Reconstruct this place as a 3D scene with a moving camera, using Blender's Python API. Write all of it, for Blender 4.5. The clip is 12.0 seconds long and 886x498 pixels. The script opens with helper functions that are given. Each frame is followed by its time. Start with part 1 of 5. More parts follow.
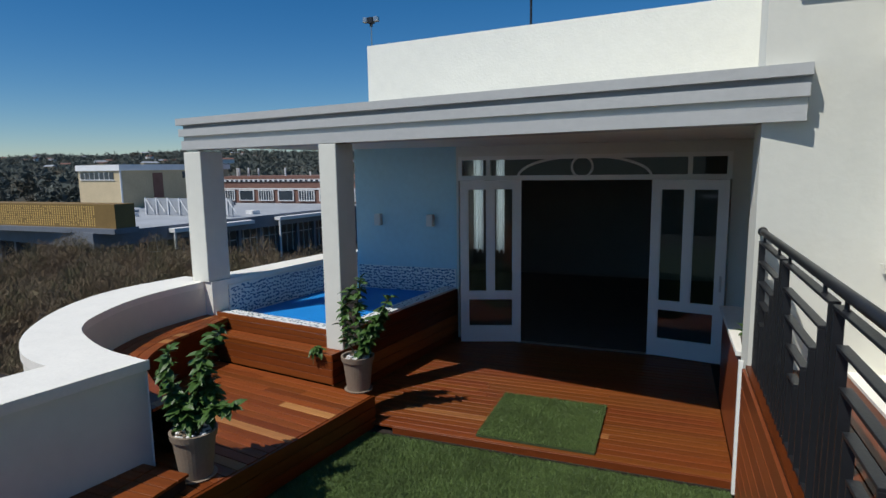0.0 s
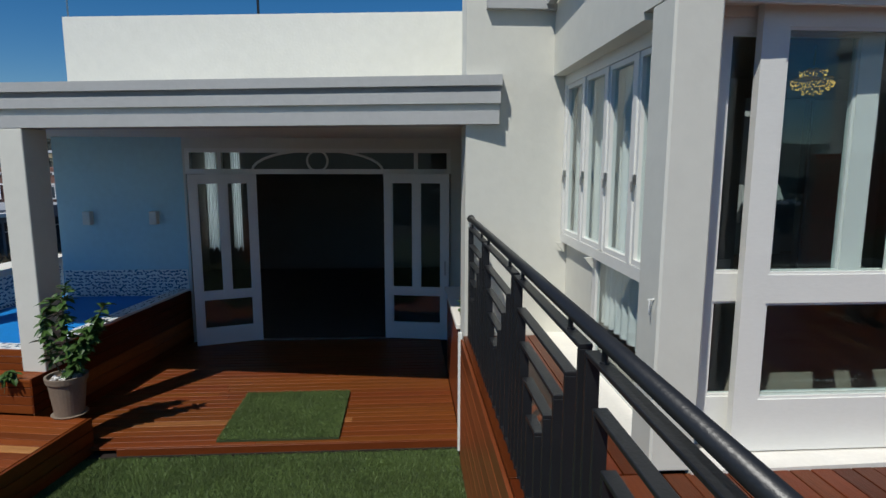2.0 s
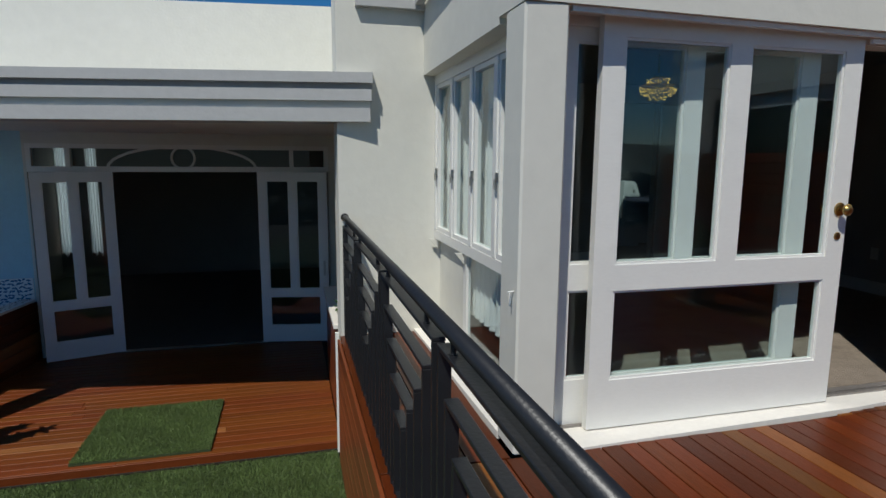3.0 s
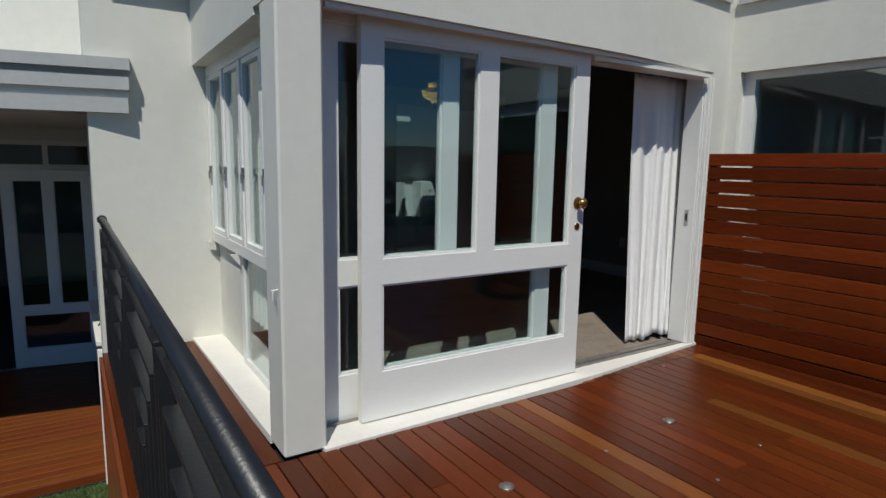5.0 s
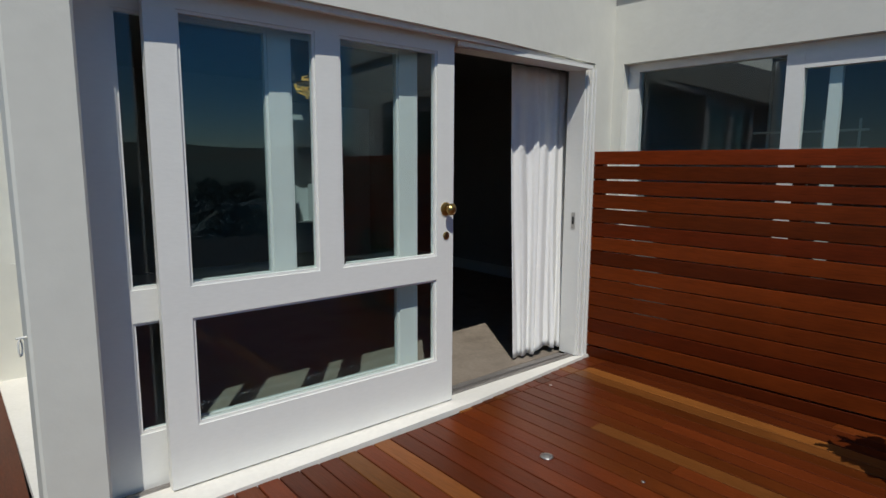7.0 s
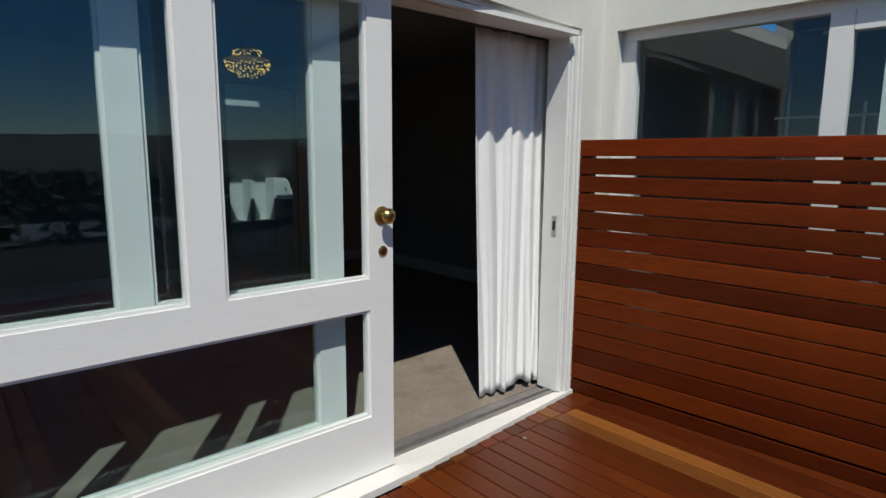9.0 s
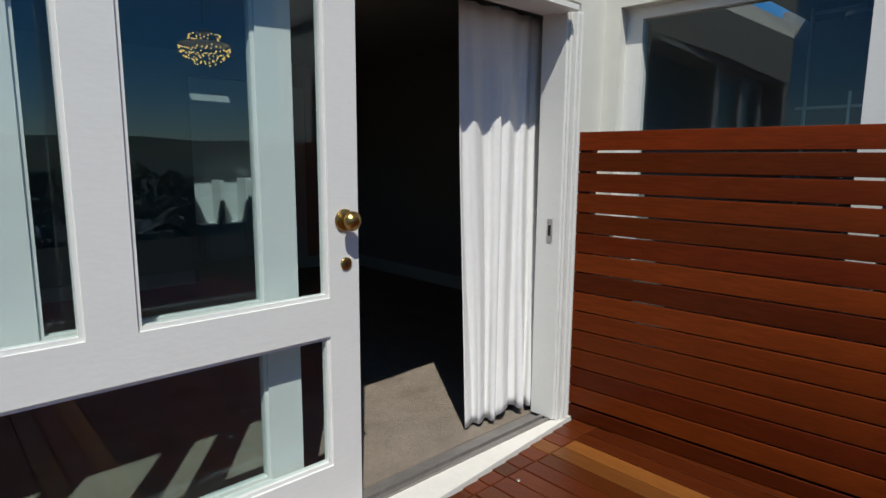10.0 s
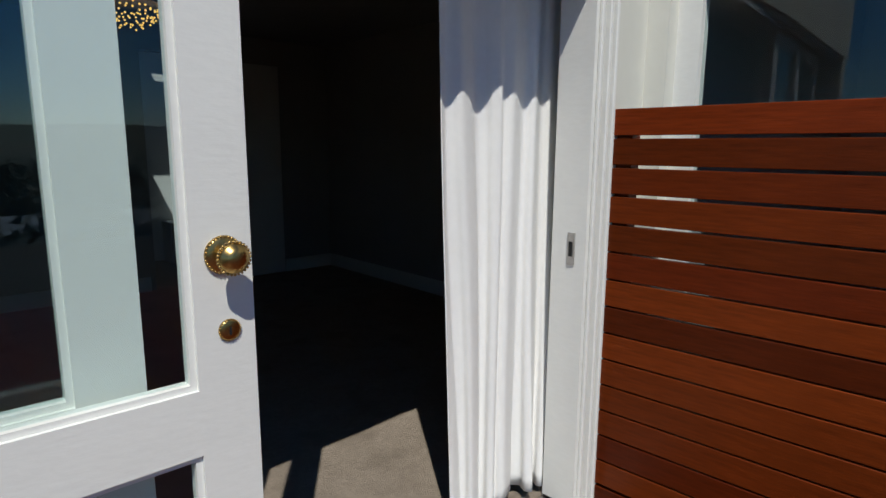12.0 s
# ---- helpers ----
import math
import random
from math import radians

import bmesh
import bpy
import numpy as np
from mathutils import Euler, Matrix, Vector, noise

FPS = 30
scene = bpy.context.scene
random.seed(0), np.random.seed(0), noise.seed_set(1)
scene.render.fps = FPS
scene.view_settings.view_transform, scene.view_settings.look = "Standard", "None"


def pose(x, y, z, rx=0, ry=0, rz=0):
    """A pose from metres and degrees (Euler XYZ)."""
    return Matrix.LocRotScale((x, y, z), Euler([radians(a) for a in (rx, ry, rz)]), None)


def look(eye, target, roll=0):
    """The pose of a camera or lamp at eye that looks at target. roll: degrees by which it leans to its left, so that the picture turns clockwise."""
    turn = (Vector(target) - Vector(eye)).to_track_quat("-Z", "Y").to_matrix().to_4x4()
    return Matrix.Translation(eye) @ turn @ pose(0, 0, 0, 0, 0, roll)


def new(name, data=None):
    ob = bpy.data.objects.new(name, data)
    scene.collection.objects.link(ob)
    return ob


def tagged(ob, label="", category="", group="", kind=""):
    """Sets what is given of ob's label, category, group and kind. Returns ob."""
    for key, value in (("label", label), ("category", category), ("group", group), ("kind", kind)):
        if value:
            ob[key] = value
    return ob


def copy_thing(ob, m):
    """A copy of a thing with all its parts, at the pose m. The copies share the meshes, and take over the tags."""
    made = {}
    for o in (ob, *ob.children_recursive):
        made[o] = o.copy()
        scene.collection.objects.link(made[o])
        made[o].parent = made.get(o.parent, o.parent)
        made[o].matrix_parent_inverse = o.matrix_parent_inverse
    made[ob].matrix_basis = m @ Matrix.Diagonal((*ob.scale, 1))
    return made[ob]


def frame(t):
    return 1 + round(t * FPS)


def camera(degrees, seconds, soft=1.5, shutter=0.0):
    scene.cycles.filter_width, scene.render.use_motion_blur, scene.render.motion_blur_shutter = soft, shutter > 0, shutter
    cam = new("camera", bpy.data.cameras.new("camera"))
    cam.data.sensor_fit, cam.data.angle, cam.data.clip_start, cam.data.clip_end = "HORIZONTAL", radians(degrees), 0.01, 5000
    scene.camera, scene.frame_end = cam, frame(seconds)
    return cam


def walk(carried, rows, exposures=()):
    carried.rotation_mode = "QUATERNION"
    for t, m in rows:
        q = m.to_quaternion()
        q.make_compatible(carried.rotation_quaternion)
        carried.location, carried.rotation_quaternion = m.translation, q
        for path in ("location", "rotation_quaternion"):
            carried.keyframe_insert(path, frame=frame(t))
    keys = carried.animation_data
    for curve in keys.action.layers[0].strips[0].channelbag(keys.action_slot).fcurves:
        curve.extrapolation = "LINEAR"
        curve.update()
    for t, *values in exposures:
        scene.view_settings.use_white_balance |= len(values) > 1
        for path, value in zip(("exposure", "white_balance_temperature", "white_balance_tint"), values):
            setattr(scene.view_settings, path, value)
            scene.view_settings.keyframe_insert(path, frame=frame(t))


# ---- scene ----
cam = camera(74.3, 12.0)
PATH = [
    (0, (2.423, 0.193, 1.351), (1.710, 2.040, 1.073), -0.8),
    (0.5, (2.431, 0.172, 1.359), (1.931, 2.085, 1.074), -0.7),
    (1, (2.437, 0.170, 1.348), (2.165, 2.128, 1.056), -0.4),
    (1.5, (2.466, 0.169, 1.343), (2.383, 2.144, 1.044), -0.2),
    (2, (2.518, 0.118, 1.340), (2.643, 2.092, 1.040), 0.1),
    (2.5, (2.559, 0.098, 1.343), (2.873, 2.051, 1.041), 0.2),
    (3, (2.611, 0.094, 1.339), (3.113, 2.006, 1.035), 0.4),
    (5, (2.824, 0.004, 1.314), (3.893, 1.670, 1.024), 1.0),
    (5.5, (2.959, 0.028, 1.335), (4.117, 1.633, 1.038), 1.0),
    (6, (3.097, 0.034, 1.312), (4.304, 1.602, 1.026), 0.6),
    (6.5, (3.239, 0.114, 1.326), (4.490, 1.649, 1.039), 0.6),
    (7, (3.415, 0.178, 1.326), (4.686, 1.696, 1.039), 0.3),
    (9, (4.081, 0.659, 1.320), (5.385, 2.144, 1.009), 0.4),
    (9.5, (4.233, 0.796, 1.298), (5.552, 2.269, 0.995), 0.3),
    (10, (4.378, 0.957, 1.290), (5.720, 2.408, 0.983), 0.4),
    (10.5, (4.533, 1.101, 1.292), (5.881, 2.546, 0.981), 0.4),
    (11, (4.694, 1.216, 1.246), (6.037, 2.669, 0.958), 0.5),
    (11.5, (4.856, 1.388, 1.267), (6.224, 2.816, 0.961), 0.6),
    (12, (5.003, 1.500, 1.287), (6.331, 2.956, 0.945), 0.4),
]

walk(cam, [(t, look(eye, target, roll)) for t, eye, target, roll in PATH], exposures=[(0, -0.04), (2, -0.22), (3, -0.30), (5, -0.31), (6, -0.31), (7, -0.36), (9, -0.12), (12, -0.12)])

# ---- world and sun ----
SUN = Vector((0.40, 0.56, -1.0)).normalized()   # the way the sunlight travels
world = bpy.data.worlds.new("world")
scene.world = world
world.use_nodes = True
wn = world.node_tree.nodes
sky = wn.new("ShaderNodeTexSky")
sky.sky_type = "NISHITA"
sky.sun_disc = False
sky.sun_elevation = math.asin(-SUN.z)
sky.sun_rotation = math.atan2(-SUN.x, -SUN.y)
sky.altitude = 800
sky.dust_density = 0.05
sky.ozone_density = 6.0
wn["Background"].inputs["Strength"].default_value = 0.080
tone = wn.new("ShaderNodeHueSaturation")
tone.inputs["Saturation"].default_value = 1.3
world.node_tree.links.new(sky.outputs["Color"], tone.inputs["Color"])
world.node_tree.links.new(tone.outputs["Color"], wn["Background"].inputs["Color"])
sun_data = bpy.data.lights.new("sun", "SUN")
sun_data.energy, sun_data.angle, sun_data.color = 4.0, radians(0.5), (1.0, 0.98, 0.92)
sun = new("sun", sun_data)
sun.rotation_euler = SUN.to_track_quat("-Z", "Y").to_euler()
scene.view_settings.exposure = 0.0
hall_sky = bpy.data.lights.new("hall_window_daylight", "AREA")
hall_sky.shape, hall_sky.size, hall_sky.size_y, hall_sky.energy, hall_sky.color = "RECTANGLE", 0.9, 2.0, 7.0, (0.95, 0.98, 1.0)
hall_window_light = new("hall_window_daylight", hall_sky)
hall_window_light.matrix_basis = Matrix.Translation((-1.2, 12.9, 0.6)) @ Matrix.Rotation(radians(-90), 4, "X")


# ---- materials ----
def material(name, color, rough=0.6, metal=0.0, vary=0.08, scale=6.0, bump=0.0, bump_scale=60.0, stretch=(1, 1, 1), piece=0.0, hue=0.0, spec=0.5, dirt=None, light=None):
    """A principled surface: base colour with noise at two sizes, fine relief, and a shift from piece to piece."""
    m = bpy.data.materials.new(name)
    m.use_nodes = True
    nt = m.node_tree
    n, l = nt.nodes, nt.links
    b = n["Principled BSDF"]
    b.inputs["Roughness"].default_value = rough
    b.inputs["Metallic"].default_value = metal
    b.inputs["Specular IOR Level"].default_value = spec
    tc = n.new("ShaderNodeTexCoord")
    mp = n.new("ShaderNodeMapping")
    mp.inputs["Scale"].default_value = stretch
    l.new(tc.outputs["Object"], mp.inputs["Vector"])
    src = mp.outputs["Vector"]
    big = n.new("ShaderNodeTexNoise")
    big.inputs["Scale"].default_value, big.inputs["Detail"].default_value = scale, 6
    fine = n.new("ShaderNodeTexNoise")
    fine.inputs["Scale"].default_value, fine.inputs["Detail"].default_value = scale * 9, 4
    l.new(src, big.inputs["Vector"])
    l.new(src, fine.inputs["Vector"])
    mix = n.new("ShaderNodeMath")
    mix.operation = "ADD"
    l.new(big.outputs["Fac"], mix.inputs[0])
    l.new(fine.outputs["Fac"], mix.inputs[1])
    hsv = n.new("ShaderNodeHueSaturation")
    hsv.inputs["Color"].default_value = (*color, 1)
    val = n.new("ShaderNodeMapRange")
    val.inputs["From Min"].default_value, val.inputs["From Max"].default_value = 0.6, 1.4
    val.inputs["To Min"].default_value, val.inputs["To Max"].default_value = 1 - vary, 1 + vary
    l.new(mix.outputs[0], val.inputs["Value"])
    last = val.outputs["Result"]
    if piece or hue:
        info = n.new("ShaderNodeObjectInfo")
        pr = n.new("ShaderNodeMapRange")
        pr.inputs["To Min"].default_value, pr.inputs["To Max"].default_value = 1 - piece, 1 + piece
        l.new(info.outputs["Random"], pr.inputs["Value"])
        mul = n.new("ShaderNodeMath")
        mul.operation = "MULTIPLY"
        l.new(last, mul.inputs[0])
        l.new(pr.outputs["Result"], mul.inputs[1])
        last = mul.outputs[0]
        hr = n.new("ShaderNodeMath")
        hr.operation = "MULTIPLY"
        hr.inputs[1].default_value = 7.31
        fr = n.new("ShaderNodeMath")
        fr.operation = "FRACT"
        l.new(info.outputs["Random"], hr.inputs[0])
        l.new(hr.outputs[0], fr.inputs[0])
        hm = n.new("ShaderNodeMapRange")
        hm.inputs["To Min"].default_value, hm.inputs["To Max"].default_value = 0.5 - hue, 0.5 + hue
        l.new(fr.outputs[0], hm.inputs["Value"])
        l.new(hm.outputs["Result"], hsv.inputs["Hue"])
    l.new(last, hsv.inputs["Value"])
    out = hsv.outputs["Color"]
    if light:
        pick = n.new("ShaderNodeMath")
        pick.operation = "MULTIPLY"
        pick.inputs[1].default_value = 13.7
        frac = n.new("ShaderNodeMath")
        frac.operation = "FRACT"
        above = n.new("ShaderNodeMath")
        above.operation = "GREATER_THAN"
        above.inputs[1].default_value = light[1]
        l.new(info.outputs["Random"], pick.inputs[0])
        l.new(pick.outputs[0], frac.inputs[0])
        l.new(frac.outputs[0], above.inputs[0])
        lm = n.new("ShaderNodeMix")
        lm.data_type = "RGBA"
        l.new(above.outputs[0], lm.inputs["Factor"])
        lm.inputs["A"].default_value = (*color, 1)
        lm.inputs["B"].default_value = (*light[0], 1)
        l.new(lm.outputs["Result"], hsv.inputs["Color"])
    if dirt:
        patch = n.new("ShaderNodeTexNoise")
        patch.inputs["Scale"].default_value, patch.inputs["Detail"].default_value = dirt[1], 8
        l.new(src, patch.inputs["Vector"])
        ramp = n.new("ShaderNodeMapRange")
        ramp.inputs["From Min"].default_value, ramp.inputs["From Max"].default_value = dirt[2], dirt[2] + 0.12
        ramp.inputs["To Max"].default_value = dirt[3]
        l.new(patch.outputs["Fac"], ramp.inputs["Value"])
        mx = n.new("ShaderNodeMix")
        mx.data_type = "RGBA"
        mx.inputs["B"].default_value = (*dirt[0], 1)
        l.new(ramp.outputs["Result"], mx.inputs["Factor"])
        l.new(out, mx.inputs["A"])
        out = mx.outputs["Result"]
    l.new(out, b.inputs["Base Color"])
    if bump:
        bn = n.new("ShaderNodeTexNoise")
        bn.inputs["Scale"].default_value, bn.inputs["Detail"].default_value = bump_scale, 5
        l.new(src, bn.inputs["Vector"])
        bp = n.new("ShaderNodeBump")
        bp.inputs["Strength"].default_value, bp.inputs["Distance"].default_value = bump, 0.01
        l.new(bn.outputs["Fac"], bp.inputs["Height"])
        l.new(bp.outputs["Normal"], b.inputs["Normal"])
    return m


def glass(name, tint=(0.85, 0.925, 0.93)):
    """A thin pane: clear, with a sharp reflection by Fresnel."""
    m = bpy.data.materials.new(name)
    m.use_nodes = True
    n, l = m.node_tree.nodes, m.node_tree.links
    n.remove(n["Principled BSDF"])
    tr = n.new("ShaderNodeBsdfTransparent")
    tr.inputs["Color"].default_value = (*tint, 1)
    gl = n.new("ShaderNodeBsdfGlossy")
    gl.inputs["Roughness"].default_value = 0.0
    lw = n.new("ShaderNodeLayerWeight")
    lw.inputs["Blend"].default_value = 0.5
    steep = n.new("ShaderNodeMath")
    steep.operation = "POWER"
    steep.inputs[1].default_value = 5.0
    fr = n.new("ShaderNodeMapRange")
    fr.inputs["To Min"].default_value, fr.inputs["To Max"].default_value = 0.043, 1.0
    l.new(lw.outputs["Facing"], steep.inputs[0])
    l.new(steep.outputs[0], fr.inputs["Value"])
    mx = n.new("ShaderNodeMixShader")
    l.new(fr.outputs[0], mx.inputs[0])
    l.new(tr.outputs[0], mx.inputs[1])
    l.new(gl.outputs[0], mx.inputs[2])
    l.new(mx.outputs[0], n["Material Output"].inputs["Surface"])
    return m


M = {}
M["wall"] = material("cream_plaster", (0.70, 0.69, 0.615), 0.85, vary=0.045, scale=1.1, bump=0.14, bump_scale=22, spec=0.2)
M["tower"] = material("cream_plaster_high", (0.76, 0.755, 0.69), 0.85, vary=0.04, scale=1.0, bump=0.3, bump_scale=30, spec=0.2)
M["grey"] = material("grey_paint", (0.46, 0.465, 0.455), 0.8, vary=0.05, scale=2, bump=0.2, bump_scale=30, spec=0.2)
M["white"] = material("white_gloss_paint", (0.79, 0.785, 0.738), 0.38, vary=0.03, scale=3, bump=0.06, bump_scale=30, stretch=(1, 1, 3))
M["coping"] = material("white_mosaic_base", (0.78, 0.78, 0.75), 0.4, vary=0.05, scale=40)
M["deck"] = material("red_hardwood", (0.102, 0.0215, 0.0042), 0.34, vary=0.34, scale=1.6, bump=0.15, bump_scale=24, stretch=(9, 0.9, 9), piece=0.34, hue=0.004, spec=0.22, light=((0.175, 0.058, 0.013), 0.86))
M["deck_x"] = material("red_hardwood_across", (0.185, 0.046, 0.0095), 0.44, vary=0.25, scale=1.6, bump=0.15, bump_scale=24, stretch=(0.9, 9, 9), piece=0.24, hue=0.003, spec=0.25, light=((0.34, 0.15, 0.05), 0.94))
M["deck_p"] = material("oiled_patio_hardwood", (0.158, 0.042, 0.010), 0.42, vary=0.25, scale=1.6, bump=0.1, bump_scale=24, stretch=(0.9, 9, 9), piece=0.14, hue=0.006, spec=0.16, light=((0.25, 0.10, 0.03), 0.965))
M["slat"] = material("oiled_hardwood", (0.118, 0.0190, 0.0028), 0.38, vary=0.36, scale=1.6, bump=0.1, bump_scale=24, stretch=(9, 0.8, 9), piece=0.42, hue=0.003, spec=0.14)
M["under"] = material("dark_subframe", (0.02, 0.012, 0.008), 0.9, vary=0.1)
M["iron"] = material("black_iron_paint", (0.016, 0.017, 0.019), 0.38, vary=0.15, scale=10, bump=0.1, bump_scale=80)
M["glass"] = glass("window_glass")
M["grass_base"] = material("turf_backing", (0.035, 0.055, 0.018), 0.95, vary=0.4, scale=30)
M["blade"] = material("artificial_grass", (0.105, 0.160, 0.044), 0.55, vary=0.45, scale=3.5)
M["pool_wall"] = material("pale_blue_plaster", (0.44, 0.66, 0.72), 0.8, vary=0.06, scale=1.5, bump=0.2, bump_scale=40, spec=0.2)
M["pool_blue"] = material("blue_pool_lining", (0.010, 0.22, 0.62), 0.5, vary=0.1, scale=3)
M["tile_blue"] = material("blue_green_mosaic", (0.03, 0.16, 0.20), 0.25, vary=0.3, scale=20, piece=0.5, hue=0.05)
M["carpet"] = material("taupe_carpet", (0.30, 0.25, 0.20), 1.0, vary=0.18, scale=5, bump=0.9, bump_scale=220, dirt=((0.20, 0.165, 0.13), 4.0, 0.55, 0.5), spec=0.05)
# grey that holds the dimness of the unlit bedroom and bathroom in its colour
M["interior"] = material("shaded_interior_paint", (0.27, 0.26, 0.25), 0.9, vary=0.05)
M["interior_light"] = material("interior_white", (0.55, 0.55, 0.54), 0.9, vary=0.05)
# hall walls and ceiling: the shade indoors is mixed into this brownish colour
M["hall_paint"] = material("shaded_hall_paint", (0.33, 0.29, 0.24), 0.9, vary=0.06, scale=2)
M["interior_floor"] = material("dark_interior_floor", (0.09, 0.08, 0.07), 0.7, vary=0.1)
M["brass"] = material("aged_brass", (0.43, 0.285, 0.10), 0.30, 1.0, vary=0.25, scale=30)
M["steel"] = material("brushed_steel", (0.55, 0.53, 0.50), 0.35, 1.0, vary=0.1, scale=30)
# crystal with amber emission of its own, imitating sparkle on the drops
M["crystal"] = material("glowing_crystal", (0.9, 0.55, 0.15), 0.15, vary=0.1)
M["crystal"].node_tree.nodes["Principled BSDF"].inputs["Emission Color"].default_value = (1.0, 0.55, 0.12, 1)
M["crystal"].node_tree.nodes["Principled BSDF"].inputs["Emission Strength"].default_value = 1.3
# near-black that stands in for the shade inside small holes
M["dark"] = material("hole_shade_black", (0.01, 0.01, 0.01), 0.6)
M["curtain"] = material("white_curtain_cloth", (0.82, 0.81, 0.78), 0.9, vary=0.03, scale=4, bump=0.2, bump_scale=300, spec=0.1)
M["sheer"] = material("sheer_white_cloth", (0.85, 0.85, 0.83), 0.9, vary=0.03, scale=4, spec=0.1)
sn = M["sheer"].node_tree
through_cloth = sn.nodes.new("ShaderNodeBsdfTranslucent")
through_cloth.inputs["Color"].default_value = (0.9, 0.9, 0.88, 1)
blend = sn.nodes.new("ShaderNodeMixShader")
blend.inputs[0].default_value = 0.75
sn.links.new(sn.nodes["Principled BSDF"].outputs[0], blend.inputs[1])
sn.links.new(through_cloth.outputs[0], blend.inputs[2])
sn.links.new(blend.outputs[0], sn.nodes["Material Output"].inputs["Surface"])
M["pot"] = material("terracotta_grey_pot", (0.22, 0.17, 0.125), 0.8, vary=0.12, scale=6, bump=0.2, bump_scale=60)
M["pebble"] = material("white_pebbles", (0.75, 0.73, 0.70), 0.6, vary=0.15, scale=8)
M["leaf"] = material("glossy_leaf", (0.058, 0.118, 0.026), 0.45, vary=0.5, scale=7, spec=0.3)
M["stem"] = material("green_brown_stem", (0.11, 0.10, 0.045), 0.7, vary=0.2)
M["pod"] = material("timber_fascia", (0.24, 0.06, 0.018), 0.35, vary=0.25, scale=1.6, stretch=(9, 0.9, 9), piece=0.2)
M["sill"] = material("white_painted_sill", (0.80, 0.77, 0.70), 0.6, vary=0.06, scale=5, bump=0.2, bump_scale=40)
M["track"] = material("grey_aluminium_track", (0.26, 0.24, 0.22), 0.5, 0.4, vary=0.25, scale=14)


# ---- builders ----
def box(bm, x0, x1, y0, y1, z0, z1, bevel=0.0, m=None):
    """Adds a box; bevel rounds its edges; m places it."""
    made = bmesh.ops.create_cube(bm, size=1.0)["verts"]
    for v in made:
        v.co = Vector(((x0 + x1) / 2 + v.co.x * (x1 - x0), (y0 + y1) / 2 + v.co.y * (y1 - y0), (z0 + z1) / 2 + v.co.z * (z1 - z0)))
    if bevel:
        edges = {e for v in made for e in v.link_edges}
        made = bmesh.ops.bevel(bm, geom=list(edges), offset=bevel, segments=1, affect="EDGES")["verts"]
        made = list({v for v in made})
    if m is not None:
        for v in set(made):
            v.co = m @ v.co
    return made


def rod(bm, a, b, r, n=10, r2=None):
    """Adds a round bar from a to b."""
    a, b = Vector(a), Vector(b)
    made = bmesh.ops.create_cone(bm, cap_ends=True, segments=n, radius1=r, radius2=r if r2 is None else r2, depth=(b - a).length)["verts"]
    turn = (b - a).to_track_quat("Z", "Y").to_matrix().to_4x4()
    m = Matrix.Translation((a + b) / 2) @ turn
    for v in made:
        v.co = m @ v.co
    return made


def lathe(bm, profile, n=24, m=None):
    """Adds a turned body from (radius, height) pairs."""
    rings = []
    for r, z in profile:
        ring = []
        for k in range(n):
            co = Vector((r * math.cos(2 * math.pi * k / n), r * math.sin(2 * math.pi * k / n), z))
            ring.append(bm.verts.new(m @ co if m is not None else co))
        rings.append(ring)
    for a, b in zip(rings, rings[1:]):
        for k in range(n):
            bm.faces.new((a[k], a[(k + 1) % n], b[(k + 1) % n], b[k]))
    bm.faces.new(rings[0][::-1])
    bm.faces.new(rings[-1])


def mesh(bm, name, mat, smooth=False):
    me = bpy.data.meshes.new(name)
    bmesh.ops.recalc_face_normals(bm, faces=bm.faces)
    bm.to_mesh(me)
    bm.free()
    if smooth:
        me.shade_smooth()
    me.materials.append(M[mat])
    return me


def part(name, bm, mat, parent=None, label="", smooth=False):
    ob = new(name, mesh(bm, name, mat, smooth))
    ob.parent = parent
    return tagged(ob, label)


def structure(name, bm, mat, label="", category=""):
    return tagged(part(name, bm, mat), label, category or name.split("_")[0], kind="structure")


def thing(name, label, category, group="", m=None, kind=""):
    ob = tagged(new(name), label, category, group, kind)
    if m is not None:
        ob.matrix_basis = m
    return ob


def boxes(*rows, bevel=0.0, m=None):
    bm = bmesh.new()
    for r in rows:
        box(bm, *r, bevel=bevel, m=m)
    return bm


# the pool, its roof and the raised platform stand turned against the house
def slant(bm, m):
    """Turns everything in bm by m."""
    bm.transform(m)
    return bm


# the kitchen side of the terrace stands a few degrees off square
SIDE = Matrix.Translation((6.74, 2.59, 0)) @ Matrix.Rotation(radians(3.9), 4, "Z") @ Matrix.Translation((-6.74, -2.59, 0))


def front(bm):
    """Gives the front wall its slight bend towards the back at its far end."""
    for v in bm.verts:
        if v.co.y < 2.5:
            x = v.co.x
            v.co.y += 0.032 * max(0, min(x, 5.6) - 3.76) + 0.091 * max(0, x - 5.6) - 0.01
    return bm


POOL = Matrix.Translation((-0.71, 5.0, 0)) @ Matrix.Rotation(radians(-9.2), 4, "Z")

LOW, GRASS, PLAT, SEAT = -0.94, -1.02, -0.70, -0.41
RAIL_X, DECK_X = 3.0, 2.95
NOOK_Y, FRONT_Y, WIN_X = 4.46, 2.44, 6.94
BACK_Y = 7.48
CEIL = 1.60

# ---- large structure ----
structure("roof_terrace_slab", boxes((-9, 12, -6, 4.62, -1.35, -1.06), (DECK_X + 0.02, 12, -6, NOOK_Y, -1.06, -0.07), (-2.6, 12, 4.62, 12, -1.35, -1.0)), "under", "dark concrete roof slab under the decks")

# wall beside the recess of the deck, with its pier
structure("wall_nook", boxes((2.96, 3.78, NOOK_Y, 4.80, -1.05, 3.4)), "wall", "cream plastered wall where the handrail ends", "wall")
